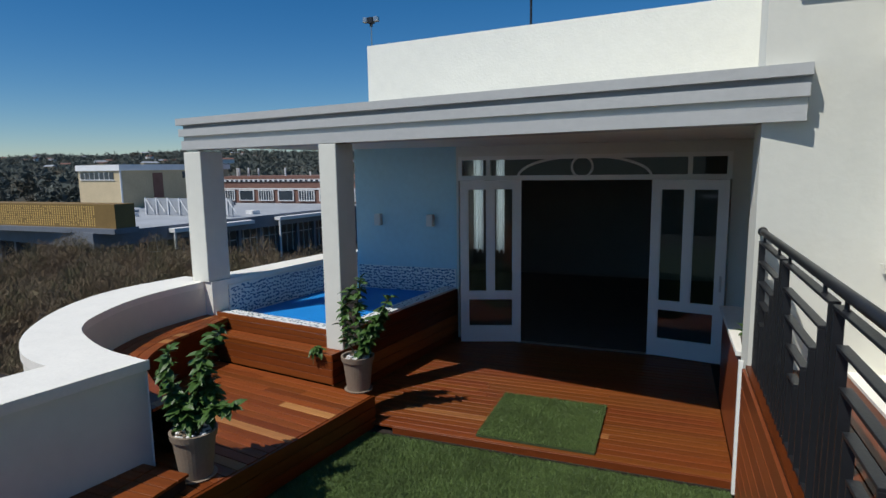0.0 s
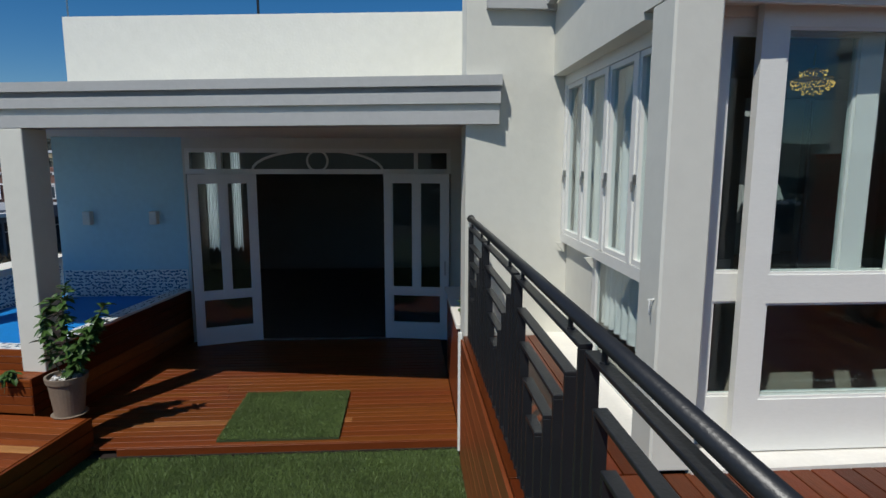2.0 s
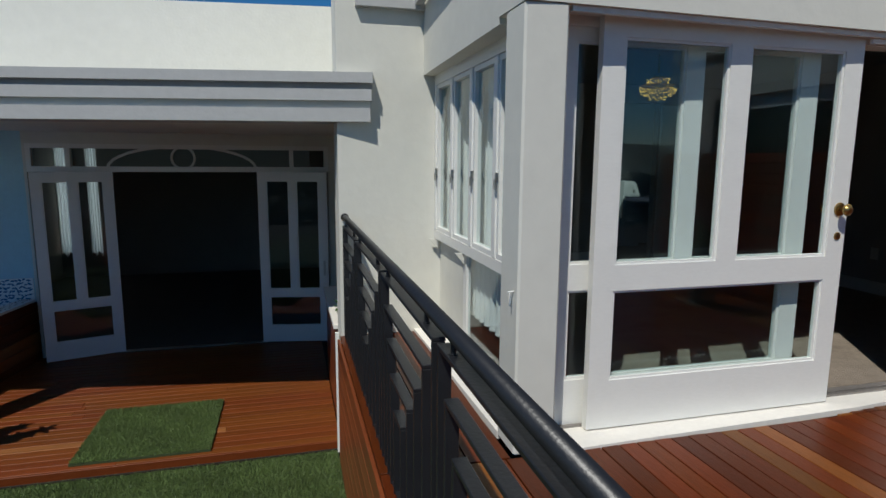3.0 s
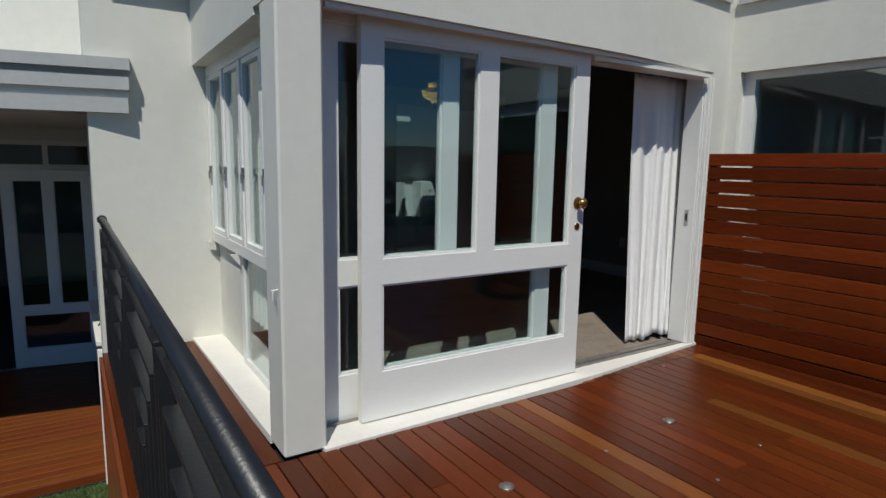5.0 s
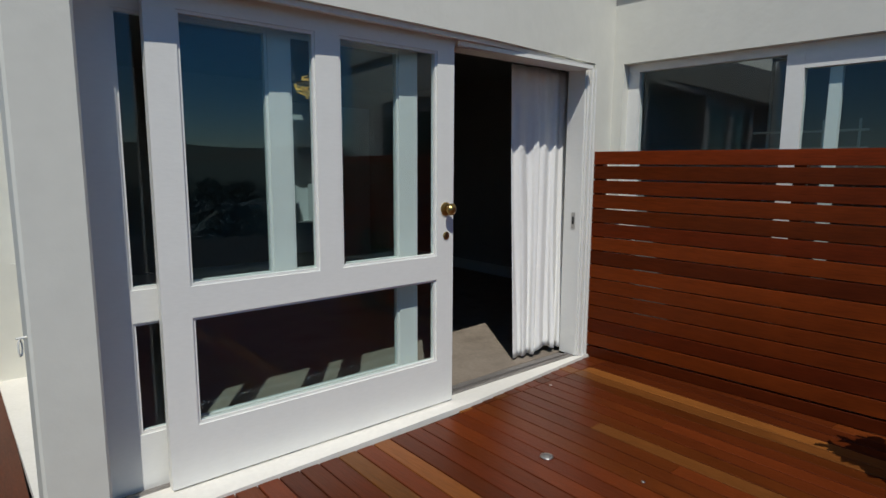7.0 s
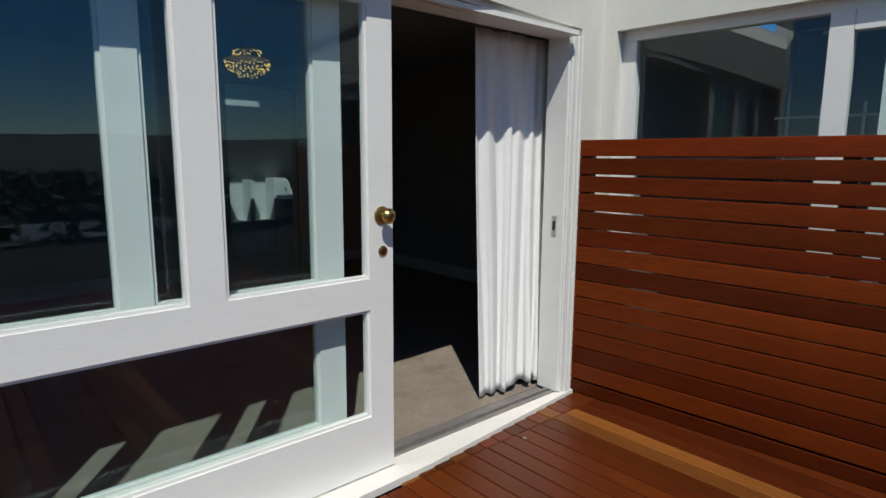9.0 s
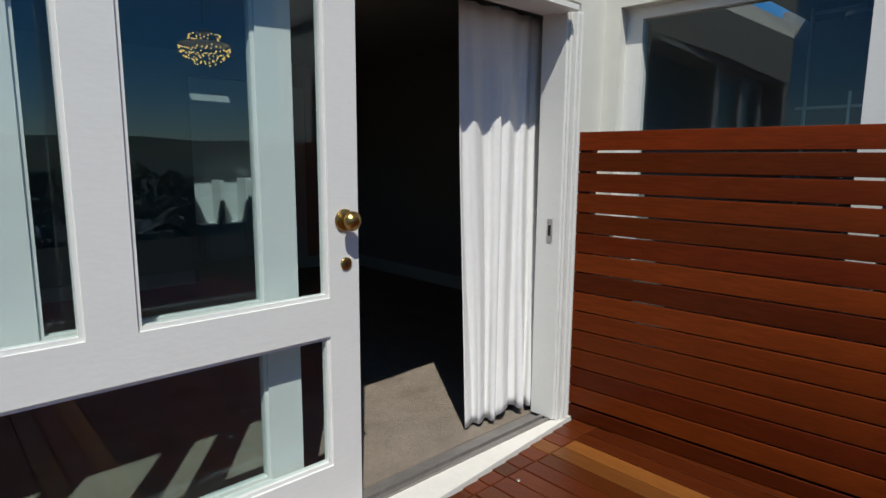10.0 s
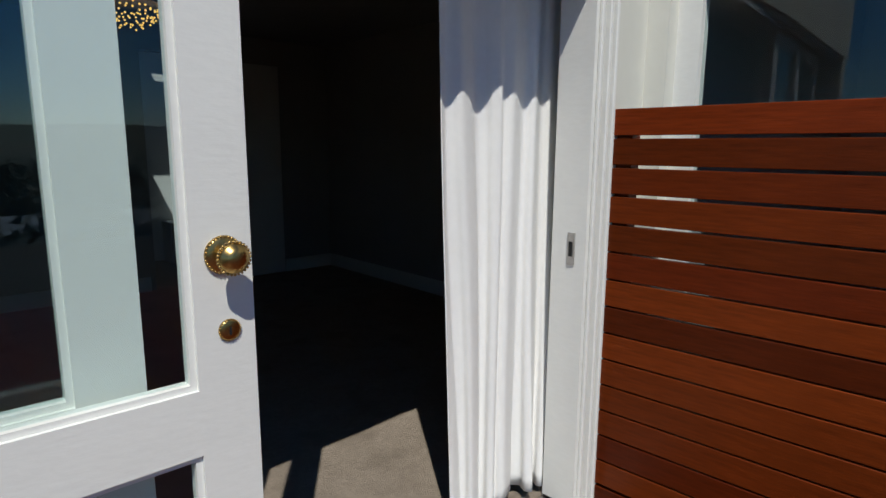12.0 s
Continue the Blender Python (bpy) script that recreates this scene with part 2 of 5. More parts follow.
structure("wall_patio_side", boxes((3.32, 3.78, 4.80, BACK_Y, -1.05, 2.0)), "wall", "cream plastered side wall of the covered patio", "wall")
# pillar and head over the glazed corner
structure("pillar_corner", boxes((3.56, 3.76, FRONT_Y - 0.02, 2.64, 0.0, 1.98), bevel=0.010), "wall", "cream plastered corner pillar of the glazed room", "pillar")
structure("wall_front_head", front(boxes((3.56, 5.6, FRONT_Y - 0.02, 2.74, 1.98, 3.4), (5.6, WIN_X + 0.3, FRONT_Y - 0.02, 2.74, 1.98, 3.4))), "wall", "cream plastered wall over the sliding door", "wall")
structure("wall_front_jamb", front(boxes((6.71, WIN_X + 0.3, FRONT_Y - 0.02, 2.74, 0.0, 1.98))), "wall", "cream plastered wall strip beside the sliding door", "wall")
bm = boxes((3.565, 3.78, 2.74, NOOK_Y, 1.95, 3.4))
for v in bm.verts:
    if v.co.x < 3.6:
        v.co.x += 0.02 * (v.co.y - 2.74)
structure("wall_nook_head", bm, "wall", "cream plastered wall over the recess window", "wall")
structure("wall_kitchen", slant(boxes((WIN_X, WIN_X + 0.25, -1.3, 2.62, 0, 0.22), (WIN_X, WIN_X + 0.25, -1.3, 2.62, 1.995, 3.4), (WIN_X, WIN_X + 0.25, -1.3, -0.6, 0.22, 1.995), (WIN_X, WIN_X + 0.25, 2.50, 2.62, 0.22, 1.995)), SIDE), "wall", "cream plastered wall behind the slatted screen", "wall")
bm = boxes((3.1, 3.62, NOOK_Y - 0.06, NOOK_Y, 2.40, 2.46), (3.52, 3.575, FRONT_Y - 0.05, NOOK_Y - 0.06, 2.43, 2.49), (3.52, 5.6, FRONT_Y - 0.05, 2.499, 2.46, 2.52), (5.6, WIN_X - 0.1, FRONT_Y - 0.05, 2.499, 2.46, 2.52))
structure("cornice", front(bm), "grey", "grey painted eaves moulding round the upper wall")
structure("cornice", slant(boxes((WIN_X - 0.035, WIN_X + 0.1, -1.3, FRONT_Y + 0.1, 2.46, 2.52)), SIDE), "grey", "grey painted eaves moulding over the bathroom window")
bm = boxes((-1.51, 3.36, 7.60, 7.95, 1.7, 3.0))
for v in bm.verts:
    if v.co.z > 2:
        v.co.z += 0.03 * (v.co.x + 1.6)
structure("wall_parapet_high", bm, "tower", "cream plastered high parapet above the pool roof", "wall")
structure("wall_upper_side", boxes((3.36, 4.2, 4.80, 8.2, 2.0, 4.2)), "wall", "cream plastered upper side wall", "wall")
structure("wall_pool_back", boxes((-1.70, -0.19, BACK_Y, 7.75, -1.05, 1.7)), "pool_wall", "pale blue plastered wall at the back of the pool", "wall")
structure("wall_patio_back", boxes((-0.19, 3.9, BACK_Y, 7.65, 1.48, 1.7), (3.08, 3.9, BACK_Y, 7.65, -1.05, 1.48), (-0.19, -0.16, BACK_Y, 7.65, -1.05, 1.48)), "wall", "cream plastered wall round the folding doors", "wall")

# roof over pool and patio
structure("ceiling_patio", boxes((-1.95, 3.95, 0.02, 3.1, CEIL + 0.01, CEIL + 0.2), m=POOL), "wall", "pale painted ceiling over pool and patio", "ceiling")
bm = bmesh.new()
for k, (v0, z0, z1) in enumerate(((0.0, 1.60, 1.695), (0.045, 1.695, 1.745), (-0.015, 1.745, 1.825), (0.035, 1.825, 1.868), (-0.03, 1.868, 1.94))):
    box(bm, -1.97 - 0.02 * (k % 2 == 0) * k / 2, 3.95 + 0.005 * k, v0, 0.3, z0, z1, m=POOL)
for v in bm.verts:
    u = (POOL.inverted() @ v.co).x
    v.co.z -= 0.004 * (4 - u)
structure("roof_beam", bm, "grey", "grey stepped concrete fascia beam of the pool roof", "beam")
structure("pillar_pool_left", boxes((-1.95, -1.67, 0.0, 0.30, 0.1, 1.55), m=POOL, bevel=0.006), "wall", "cream square pillar standing on the parapet", "pillar")
structure("pillar_pool_middle", boxes((0.03, 0.24, 0.0, 0.26, SEAT, 1.58), m=POOL, bevel=0.006), "wall", "cream square pillar standing on the timber step", "pillar")

# ---- parapet of the roof terrace ----
def band(inner, outer, z0, z1):
    """A curved wall between two plan lines of equal length."""
    bm = bmesh.new()
    rows = []
    for (a, b), (c, d) in zip(inner, outer):
        rows.append([bm.verts.new(p) for p in ((a, b, z0), (a, b, z1), (c, d, z1), (c, d, z0))])
    for r, s in zip(rows, rows[1:]):
        for k in range(4):
            bm.faces.new((r[k], r[(k + 1) % 4], s[(k + 1) % 4], s[k]))
    bm.faces.new(rows[0])
    bm.faces.new(rows[-1][::-1])
    return bm


def smooth_line(points, n=10):
    """A curve through plan points."""
    out = []
    p = [Vector(q) for q in points]
    p = [2 * p[0] - p[1]] + p + [2 * p[-1] - p[-2]]
    for i in range(1, len(p) - 2):
        for k in range(n):
            t = k / n
            out.append(0.5 * (2 * p[i] + (p[i + 1] - p[i - 1]) * t + (2 * p[i - 1] - 5 * p[i] + 4 * p[i + 1] - p[i + 2]) * t * t + (3 * p[i] - p[i - 1] - 3 * p[i + 1] + p[i + 2]) * t ** 3))
    out.append(p[-2])
    return [(q.x, q.y) for q in out]


bay_in = smooth_line([(-0.79, 2.99), (-1.25, 3.08), (-1.65, 3.24), (-1.98, 3.44), (-2.22, 3.74), (-2.44, 4.28), (-2.50, 4.80), (-2.44, 5.45)])
bay_out = smooth_line([(-1.26, 2.68), (-1.55, 2.74), (-1.86, 2.88), (-2.24, 3.17), (-2.62, 3.62), (-2.90, 4.14), (-3.02, 4.72), (-2.90, 5.50)])
structure("parapet_bay", band(bay_in, bay_out, -1.05, 0.03), "wall", "cream plastered curved parapet wall", "parapet")
structure("parapet_bay_cap", band(bay_in, [(x * 1.012, y) for x, y in bay_out], 0.03, 0.10), "sill", "white smooth cap on the curved parapet", "parapet")
structure("parapet_near", band([(-0.80, 2.985), (-1.52, -1.0)], [(-1.30, 2.67), (-2.05, -1.0)], -1.05, 0.036), "wall", "cream plastered straight parapet wall", "parapet")
structure("parapet_near_cap", band([(-0.775, 3.0), (-1.49, -1.0)], [(-1.32, 2.67), (-2.08, -1.0)], 0.036, 0.104), "sill", "white smooth cap on the straight parapet", "parapet")
structure("parapet_pool", boxes((-2.02, -1.65, 0.02, 2.85, -1.05, 0.1), m=POOL), "sill", "white parapet along the outer side of the pool", "parapet")

# ---- pool ----
structure("pool_basin", boxes((-1.65, -0.06, 0.24, 2.9, -1.2, -1.15), (-1.655, -1.635, 0.24, 2.7, -1.2, -0.02), m=POOL), "pool_blue", "blue lined pool basin", "pool")
water = structure("pool_water", boxes((-1.634, -0.05, 0.25, 2.75, -0.42, -0.34), m=POOL), "pool_blue", "bright blue pool water, lightly rippled", "water")
structure("pool_coping", boxes((-1.64, 0.0, 0.04, 0.25, -0.30, -0.25), (-0.05, 0.12, 0.27, 2.5, -0.30, -0.25), m=POOL), "coping", "white mosaic coping round the pool", "coping")
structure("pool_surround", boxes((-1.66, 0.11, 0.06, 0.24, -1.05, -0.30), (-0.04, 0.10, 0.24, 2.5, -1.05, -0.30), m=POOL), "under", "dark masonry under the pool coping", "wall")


def chips(rows, seed):
    """Scattered leaf-shaped mosaic chips on upright faces: rows of (origin, along, up, normal, length, height, count)."""
    rnd = random.Random(seed)
    verts, faces = [], []
    for o, a, up, nrm, length, height, count in rows:
        o, a, up, nrm = Vector(o), Vector(a), Vector(up), Vector(nrm)
        cols = max(1, int(math.sqrt(count * length / abs(height))))
        lines = max(1, count // cols)
        for i in range(cols):
            for j in range(lines):
                c = o + a * ((i + rnd.uniform(0.2, 0.8)) / cols * length) + up * ((j + rnd.uniform(0.2, 0.8)) / lines * height) + nrm * 0.003
                t = rnd.uniform(-0.9, 0.9) + (math.pi if rnd.random() < 0.5 else 0)
                p, q = a * math.cos(t) + up * math.sin(t), up * math.cos(t) - a * math.sin(t)
                l, w = rnd.uniform(0.019, 0.032), rnd.uniform(0.009, 0.014)
                k = len(verts)
                verts += [c - p * l, c + q * w - p * l * 0.1, c + p * l, c - q * w + p * l * 0.2]
                faces.append((k, k + 1, k + 2, k + 3))
    me = bpy.data.meshes.new("mosaic")
    me.from_pydata([tuple(v) for v in verts], [], faces)
    me.materials.append(M["tile_blue"])
    return me


e1, e2 = POOL.to_3x3() @ Vector((1, 0, 0)), POOL.to_3x3() @ Vector((0, 1, 0))
structure("mosaic_band", boxes((-1.655, -1.63, 0.24, 2.60, -0.5, 0.03), m=POOL), "coping", "white mosaic band on the pool parapet", "wall")
structure("mosaic_band_back", boxes((-1.68, -0.20, BACK_Y - 0.012, BACK_Y, -0.5, -0.01)), "coping", "white mosaic band on the back wall of the pool", "wall")
tagged(new("mosaic_chips", chips([
    (POOL @ Vector((-1.629, 0.26, -0.34)), e2, (0, 0, 1), e1, 2.3, 0.36, 430),
    ((-1.66, BACK_Y - 0.012, -0.34), (1, 0, 0), (0, 0, 1), (0, -1, 0), 1.44, 0.33, 300)], 11)), "blue-green glass mosaic chips scattered on white", "mosaic", kind="stuff")
tagged(new("coping_chips", chips([
    (POOL @ Vector((-1.64, 0.05, -0.25)), e1, e2, (0, 0, 1), 1.66, 0.2, 90),
    (POOL @ Vector((-0.04, 0.3, -0.25)), e2, -e1, (0, 0, 1), 2.2, -0.15, 90)], 12)), "small blue mosaic chips in the white coping", "mosaic", kind="stuff")

# bench round the bay and the low step beside it
bench = tagged(new("bench_bay"), "red-brown hardwood bench curving round inside the parapet", "bench")
b_in = smooth_line([(-0.85, 3.06), (-1.3, 3.12), (-1.70, 3.30), (-2.0, 3.5), (-2.22, 3.76), (-2.44, 4.30), (-2.49, 4.80), (-2.44, 5.42)], 4)
b_out = smooth_line([(-0.86, 3.24), (-1.12, 3.38), (-1.40, 3.55), (-1.66, 3.74), (-1.88, 4.02), (-2.02, 4.40), (-2.06, 4.85), (-2.14, 5.36)], 4)
for i in range(len(b_in) - 1):
    (a, b), (c, d), (e, f), (g, h) = b_in[i], b_in[i + 1], b_out[i], b_out[i + 1]
    for k in range(4):
        s0, s1 = k / 4 + 0.008, (k + 1) / 4 - 0.008
        q = [(a + (e - a) * s0, b + (f - b) * s0), (c + (g - c) * s0, d + (h - d) * s0), (c + (g - c) * s1, d + (h - d) * s1), (a + (e - a) * s1, b + (f - b) * s1)]
        part("plank", band([q[0], q[1]], [q[3], q[2]], -0.302, -0.28), "deck_x", bench)
# front takes the darker deck colour, standing in for shade below the seat
part("front", band(b_out, [(x - 0.02, y) for x, y in b_out], PLAT, -0.303), "deck", bench, "hardwood front of the bench, in darker wood for its shaded side")

# ---- platform, steps and patio in timber ----
def planks(name, rows, mat, parent, m=None, label=""):
    """Boards that share one mesh for each length: rows of (x0, x1, y0, y1, z0, z1)."""
    cache = {}
    for x0, x1, y0, y1, z0, z1 in rows:
        key = (round(x1 - x0, 3), round(y1 - y0, 3), round(z1 - z0, 3))
        if key not in cache:
            bm = bmesh.new()
            box(bm, -key[0] / 2, key[0] / 2, -key[1] / 2, key[1] / 2, -key[2] / 2, key[2] / 2, bevel=0.0018)
            cache[key] = mesh(bm, name, mat)
        ob = new(name, cache[key])
        place = Matrix.Translation(((x0 + x1) / 2, (y0 + y1) / 2, (z0 + z1) / 2))
        ob.matrix_basis = m @ place if m is not None else place
        ob.parent = parent


def deck_rows(x0, x1, y0, y1, top, pitch, along, thick=0.022, gap=0.006, seed=1, cuts=()):
    """Boards over a rectangle, running along x or y, cut at joints here and there."""
    rnd = random.Random(seed)
    rows = []
    a0, a1, b0, b1 = (y0, y1, x0, x1) if along == "x" else (x0, x1, y0, y1)
    n = max(1, round((a1 - a0) / pitch))
    w = (a1 - a0) / n
    for i in range(n):
        p, q = a0 + i * w, a0 + (i + 1) * w - gap
        stops = [b0]
        if b1 - b0 > 2.2:
            at = b0 + rnd.uniform(0.7, 2.6)
            while at < b1 - 0.4:
                stops.append(at)
                at += rnd.uniform(1.6, 3.0)
        stops.append(b1)
        for s, e in zip(stops, stops[1:]):
            dz = rnd.uniform(-0.0008, 0.0008)
            if along == "x":
                rows.append((s, e - 0.002, p, q, top - thick + dz, top + dz))
            else:
                rows.append((p, q, s, e - 0.002, top - thick + dz, top + dz))
    return rows


# ---- railing ----
railing = thing("railing", "black painted iron railing with stepped bars along the deck edge", "railing")
bm = bmesh.new()
rod(bm, (RAIL_X, 0.46, 0.905), (RAIL_X, 4.43, 0.908), 0.022, 20)
bmesh.ops.create_uvsphere(bm, u_segments=12, v_segments=8, radius=0.030, matrix=Matrix.Translation((RAIL_X, 4.43, 0.91)))
part("handrail", bm, "iron", railing, smooth=True)
for k in range(4):
    near = 3.645 - k * 1.016
    far = min(near + 0.965, 4.43)
    a, b = RAIL_X - 0.020, RAIL_X + 0.020
    for i in range(5):
        top, y0, y1 = 0.850 - i * 0.124, near + i * 0.124, far - i * (0.078 if k else 0.045)
        if y1 - y0 < 0.05:
            continue
        part("stepped_bar", boxes((a, b, y0, y1, top - 0.014, top), bevel=0.002), "iron", railing)
        for y in (y0, y1 - 0.016):
            part("upright", boxes((a + 0.001, b - 0.001, y + 0.0005, y + 0.016, -0.03, top - 0.0145), bevel=0.0015), "iron", railing)
    for y in (far - 0.10, near + 0.15):
        bm = bmesh.new()
        rod(bm, (RAIL_X, y, 0.85), (RAIL_X, y, 0.885), 0.008)
        lathe(bm, [(0.012, 0.0), (0.012, 0.003), (0.009, 0.004)], 10, Matrix.Translation((RAIL_X, y, 0.85)))
        part("stub", bm, "iron", railing)
part("foot_rail", boxes((RAIL_X - 0.015, RAIL_X + 0.015, 0.80, 4.44, 0.004, 0.014)), "iron", railing)


# ---- doors and windows ----
def leaf(name, width, height, m, label, mat="white", stile=0.10, depth=0.045, mid=None, rail_low=0.22, mid_h=0.09, top_h=0.10, splits=2, category="door", parent=None, mullion=0.09):
    """A glazed leaf: panes side by side above a middle rail and one wide pane below it."""
    ob = thing(name, label, category, m=m)
    ob.parent = parent
    mid = mid if mid is not None else 0.40 * height
    rows = [(0, stile, 0, depth, 0, height), (width - stile, width, 0, depth, 0, height), (stile, width - stile, 0, depth, 0, rail_low), (stile, width - stile, 0, depth, height - top_h, height), (stile, width - stile, 0, depth, mid - mid_h / 2, mid + mid_h / 2)]
    xs = [stile]
    span = (width - 2 * stile - (splits - 1) * mullion) / splits
    for k in range(1, splits):
        at = stile + k * span + (k - 1) * mullion
        rows.append((at, at + mullion, 0, depth, mid + mid_h / 2, height - top_h))
        xs.append(at + mullion)
    part("frame", boxes(*rows), mat, ob)
    bm = bmesh.new()
    holes = [(x, x + span, mid + mid_h / 2, height - top_h) for x in xs] + [(stile, width - stile, rail_low, mid - mid_h / 2)]
    for a, b, c, d in holes:
        g = 0.012
        for r in ((a, b, c, c + g), (a, b, d - g, d), (a, a + g, c + g, d - g), (b - g, b, c + g, d - g)):
            box(bm, r[0], r[1], 0.008, 0.036, r[2], r[3])
    part("glazing_bead", bm, mat, ob)
    for a, b, c, d in holes:
        part("pane", boxes((a + 0.008, b - 0.008, 0.018, 0.022, c + 0.008, d - 0.008)), "glass", ob).visible_shadow = False
    return ob


# sliding door: the moving leaf in front, a fixed leaf behind it
D0 = 3.991
slider = leaf("sliding_door", 1.476, 1.974, pose(D0, 2.545, 0.020), "white painted timber sliding door with three glass panes, slid half open", stile=0.112, mid=0.760, mid_h=0.127, rail_low=0.247, top_h=0.105, mullion=0.117)
leaf("fixed_door", 1.50, 1.96, pose(3.79, 2.63, 0.01), "white painted fixed glazed panel behind the sliding door", stile=0.115, mid=0.762, mid_h=0.13, rail_low=0.24, top_h=0.09, mullion=0.098)
structure("door_frame", boxes((3.76, 6.71, 2.60, 2.72, 1.94, 1.985), (6.625, 6.70, 2.585, 2.72, 0.02, 1.94), (6.66, 6.70, 2.60, 2.70, 0.02, 1.94)), "white", "white timber frame of the sliding door", "frame")
structure("door_sill", front(boxes((3.74, 5.6, 2.405, 2.60, -0.02, 0.012), (5.6, 6.75, 2.405, 2.60, -0.02, 0.012))), "sill", "white painted sill under the sliding door", "sill")
structure("door_track", boxes((3.76, 6.62, 2.60, 2.615, 0.0, 0.025), (3.76, 6.62, 2.64, 2.655, 0.0, 0.025), (3.76, 6.62, 2.60, 2.72, -0.02, 0.008)), "track", "worn grey aluminium door track", "track")
structure("recess_sill", band([(3.56, 2.64), (3.525, NOOK_Y)], [(3.86, 2.64), (3.86, NOOK_Y)], -0.02, 0.02), "sill", "white painted sill along the recess window", "sill")

# knob and lock of the sliding door
def lathe_thing(name, profile, mat, parent, m, n=24, label=""):
    bm = bmesh.new()
    lathe(bm, profile, n, m)
    return part(name, bm, mat, parent, label, smooth=True)


KNOB = Matrix.Translation((1.422, 0, 1.072)) @ Matrix.Rotation(radians(90), 4, "X")
lathe_thing("rose_plate", [(0.034, 0.0), (0.036, 0.003), (0.031, 0.007), (0.018, 0.010)], "brass", slider, KNOB, label="round brass rose plate")
lathe_thing("knob", [(0.010, 0.009), (0.010, 0.028), (0.024, 0.036), (0.029, 0.044), (0.029, 0.050), (0.025, 0.058), (0.021, 0.060), (0.019, 0.064), (0.008, 0.067)], "brass", slider, KNOB, label="turned brass door knob")
lathe_thing("keyhole_plate", [(0.021, 0.0), (0.021, 0.003), (0.016, 0.006), (0.006, 0.006)], "brass", slider, Matrix.Translation((1.426, 0, 0.929)) @ Matrix.Rotation(radians(90), 4, "X"), label="round brass keyhole plate")
structure("door_casing", front(boxes((3.78, 5.6, 2.447, 2.475, 1.956, 1.979), (5.6, 6.70, 2.447, 2.475, 1.956, 1.979))), "white", "thin white bead along the head over the sliding door", "trim")
structure("door_casing", front(boxes((5.48, 5.6, 2.49, 2.52, 1.930, 1.952), (5.6, 6.62, 2.49, 2.52, 1.930, 1.952))), "white", "white stepped casing inside the head of the door", "trim")
structure("door_stop", boxes((3.765, 3.788, 2.60, 2.675, 0.02, 1.93)), "white", "white door stop beside the fixed panel", "trim")
for x0, x1, y0 in ((6.640, 6.658, 2.571), (6.672, 6.688, 2.562), (6.694, 6.708, 2.552)):
    structure("door_casing", boxes((x0, x1, y0, 2.584, 0.014, 1.94), bevel=0.003), "white", "white upright bead of the door casing", "trim")
INNER = Matrix.Translation((1.422, 0.045, 1.072)) @ Matrix.Rotation(radians(-90), 4, "X")
lathe_thing("inner_knob", [(0.033, 0.0), (0.033, 0.004), (0.010, 0.009), (0.010, 0.026), (0.026, 0.036), (0.028, 0.046), (0.020, 0.056), (0.006, 0.060)], "brass", slider, INNER, label="brass knob on the inner side")
for name, at, r0, r1, n in (("rose_beading", (1.422, 1.072), 0.0335, 0.0052, 30), ("knob_beading", (1.422, 1.072), 0.0295, 0.050, 28), ("keyhole_beading", (1.426, 0.929), 0.0200, 0.0035, 22)):
    bm = bmesh.new()
    for k in range(n):
        a = 2 * math.pi * k / n
        bmesh.ops.create_icosphere(bm, subdivisions=1, radius=0.0030 if r0 > 0.021 else 0.002, matrix=Matrix.Translation((at[0] + r0 * math.cos(a), -r1, at[1] + r0 * math.sin(a))))
    part(name, bm, "brass", slider, "rope-edged brass rim", smooth=True)
# no opening here: a black block on the plate imitates the dark keyhole
part("keyhole", boxes((1.424, 1.428, -0.0068, -0.0062, 0.920, 0.936)), "dark", slider)
strike = thing("strike_plate", "small steel strike plate let into the white door jamb", "strike plate")
part("plate", boxes((6.620, 6.6245, 2.625, 2.652, 0.90, 1.01)), "steel", strike)
# black block in front of the plate, painted darkness instead of a cut hole
part("latch_hole", boxes((6.618, 6.6205, 2.632, 2.646, 0.93, 0.98)), "dark", strike)

# window of the recess, four lights above a rail and open below
recess = thing("window_recess", "white timber corner window with four tall lights over an open lower part", "window", kind="structure")
part("frame", boxes((3.685, 3.745, 2.64, NOOK_Y, 0.735, 0.800), (3.685, 3.745, 2.64, NOOK_Y, 1.88, 1.95), (3.715, 3.745, 3.69, 3.76, 0.02, 0.733), (3.715, 3.745, 2.64, 3.688, 0.02, 0.06)), "white", recess)
for y in (2.64, 3.075, 3.515, 3.96, 4.405):
    part("mullion", boxes((3.683, 3.747, y, y + 0.055, 0.802, 1.878), bevel=0.004), "white", recess)
for y0, y1 in ((2.695, 3.075), (3.13, 3.515), (3.57, 3.96), (4.015, 4.405)):
    sash = part("sash", boxes((3.692, 3.735, y0, y0 + 0.03, 0.802, 1.878), (3.692, 3.735, y1 - 0.03, y1, 0.802, 1.878), (3.692, 3.735, y0 + 0.03, y1 - 0.03, 0.802, 0.832), (3.692, 3.735, y0 + 0.03, y1 - 0.03, 1.848, 1.878)), "white", recess)
    part("pane", boxes((3.712, 3.716, y0 + 0.028, y1 - 0.028, 0.83, 1.85)), "glass", sash).visible_shadow = False
    part("catch", boxes((3.672, 3.692, y1 - 0.022, y1 - 0.010, 1.22, 1.27), (3.666, 3.674, y1 - 0.030, y1 - 0.006, 1.18, 1.235), bevel=0.002), "steel", sash, "small metal window catch")
part("pane", boxes((3.73, 3.734, 2.64, 3.69, 0.06, 0.735)), "glass", recess).visible_shadow = False
part("lower_panel", boxes((3.735, 3.75, 3.76, NOOK_Y, 0.02, 0.735)), "wall", recess, "cream lower panel")
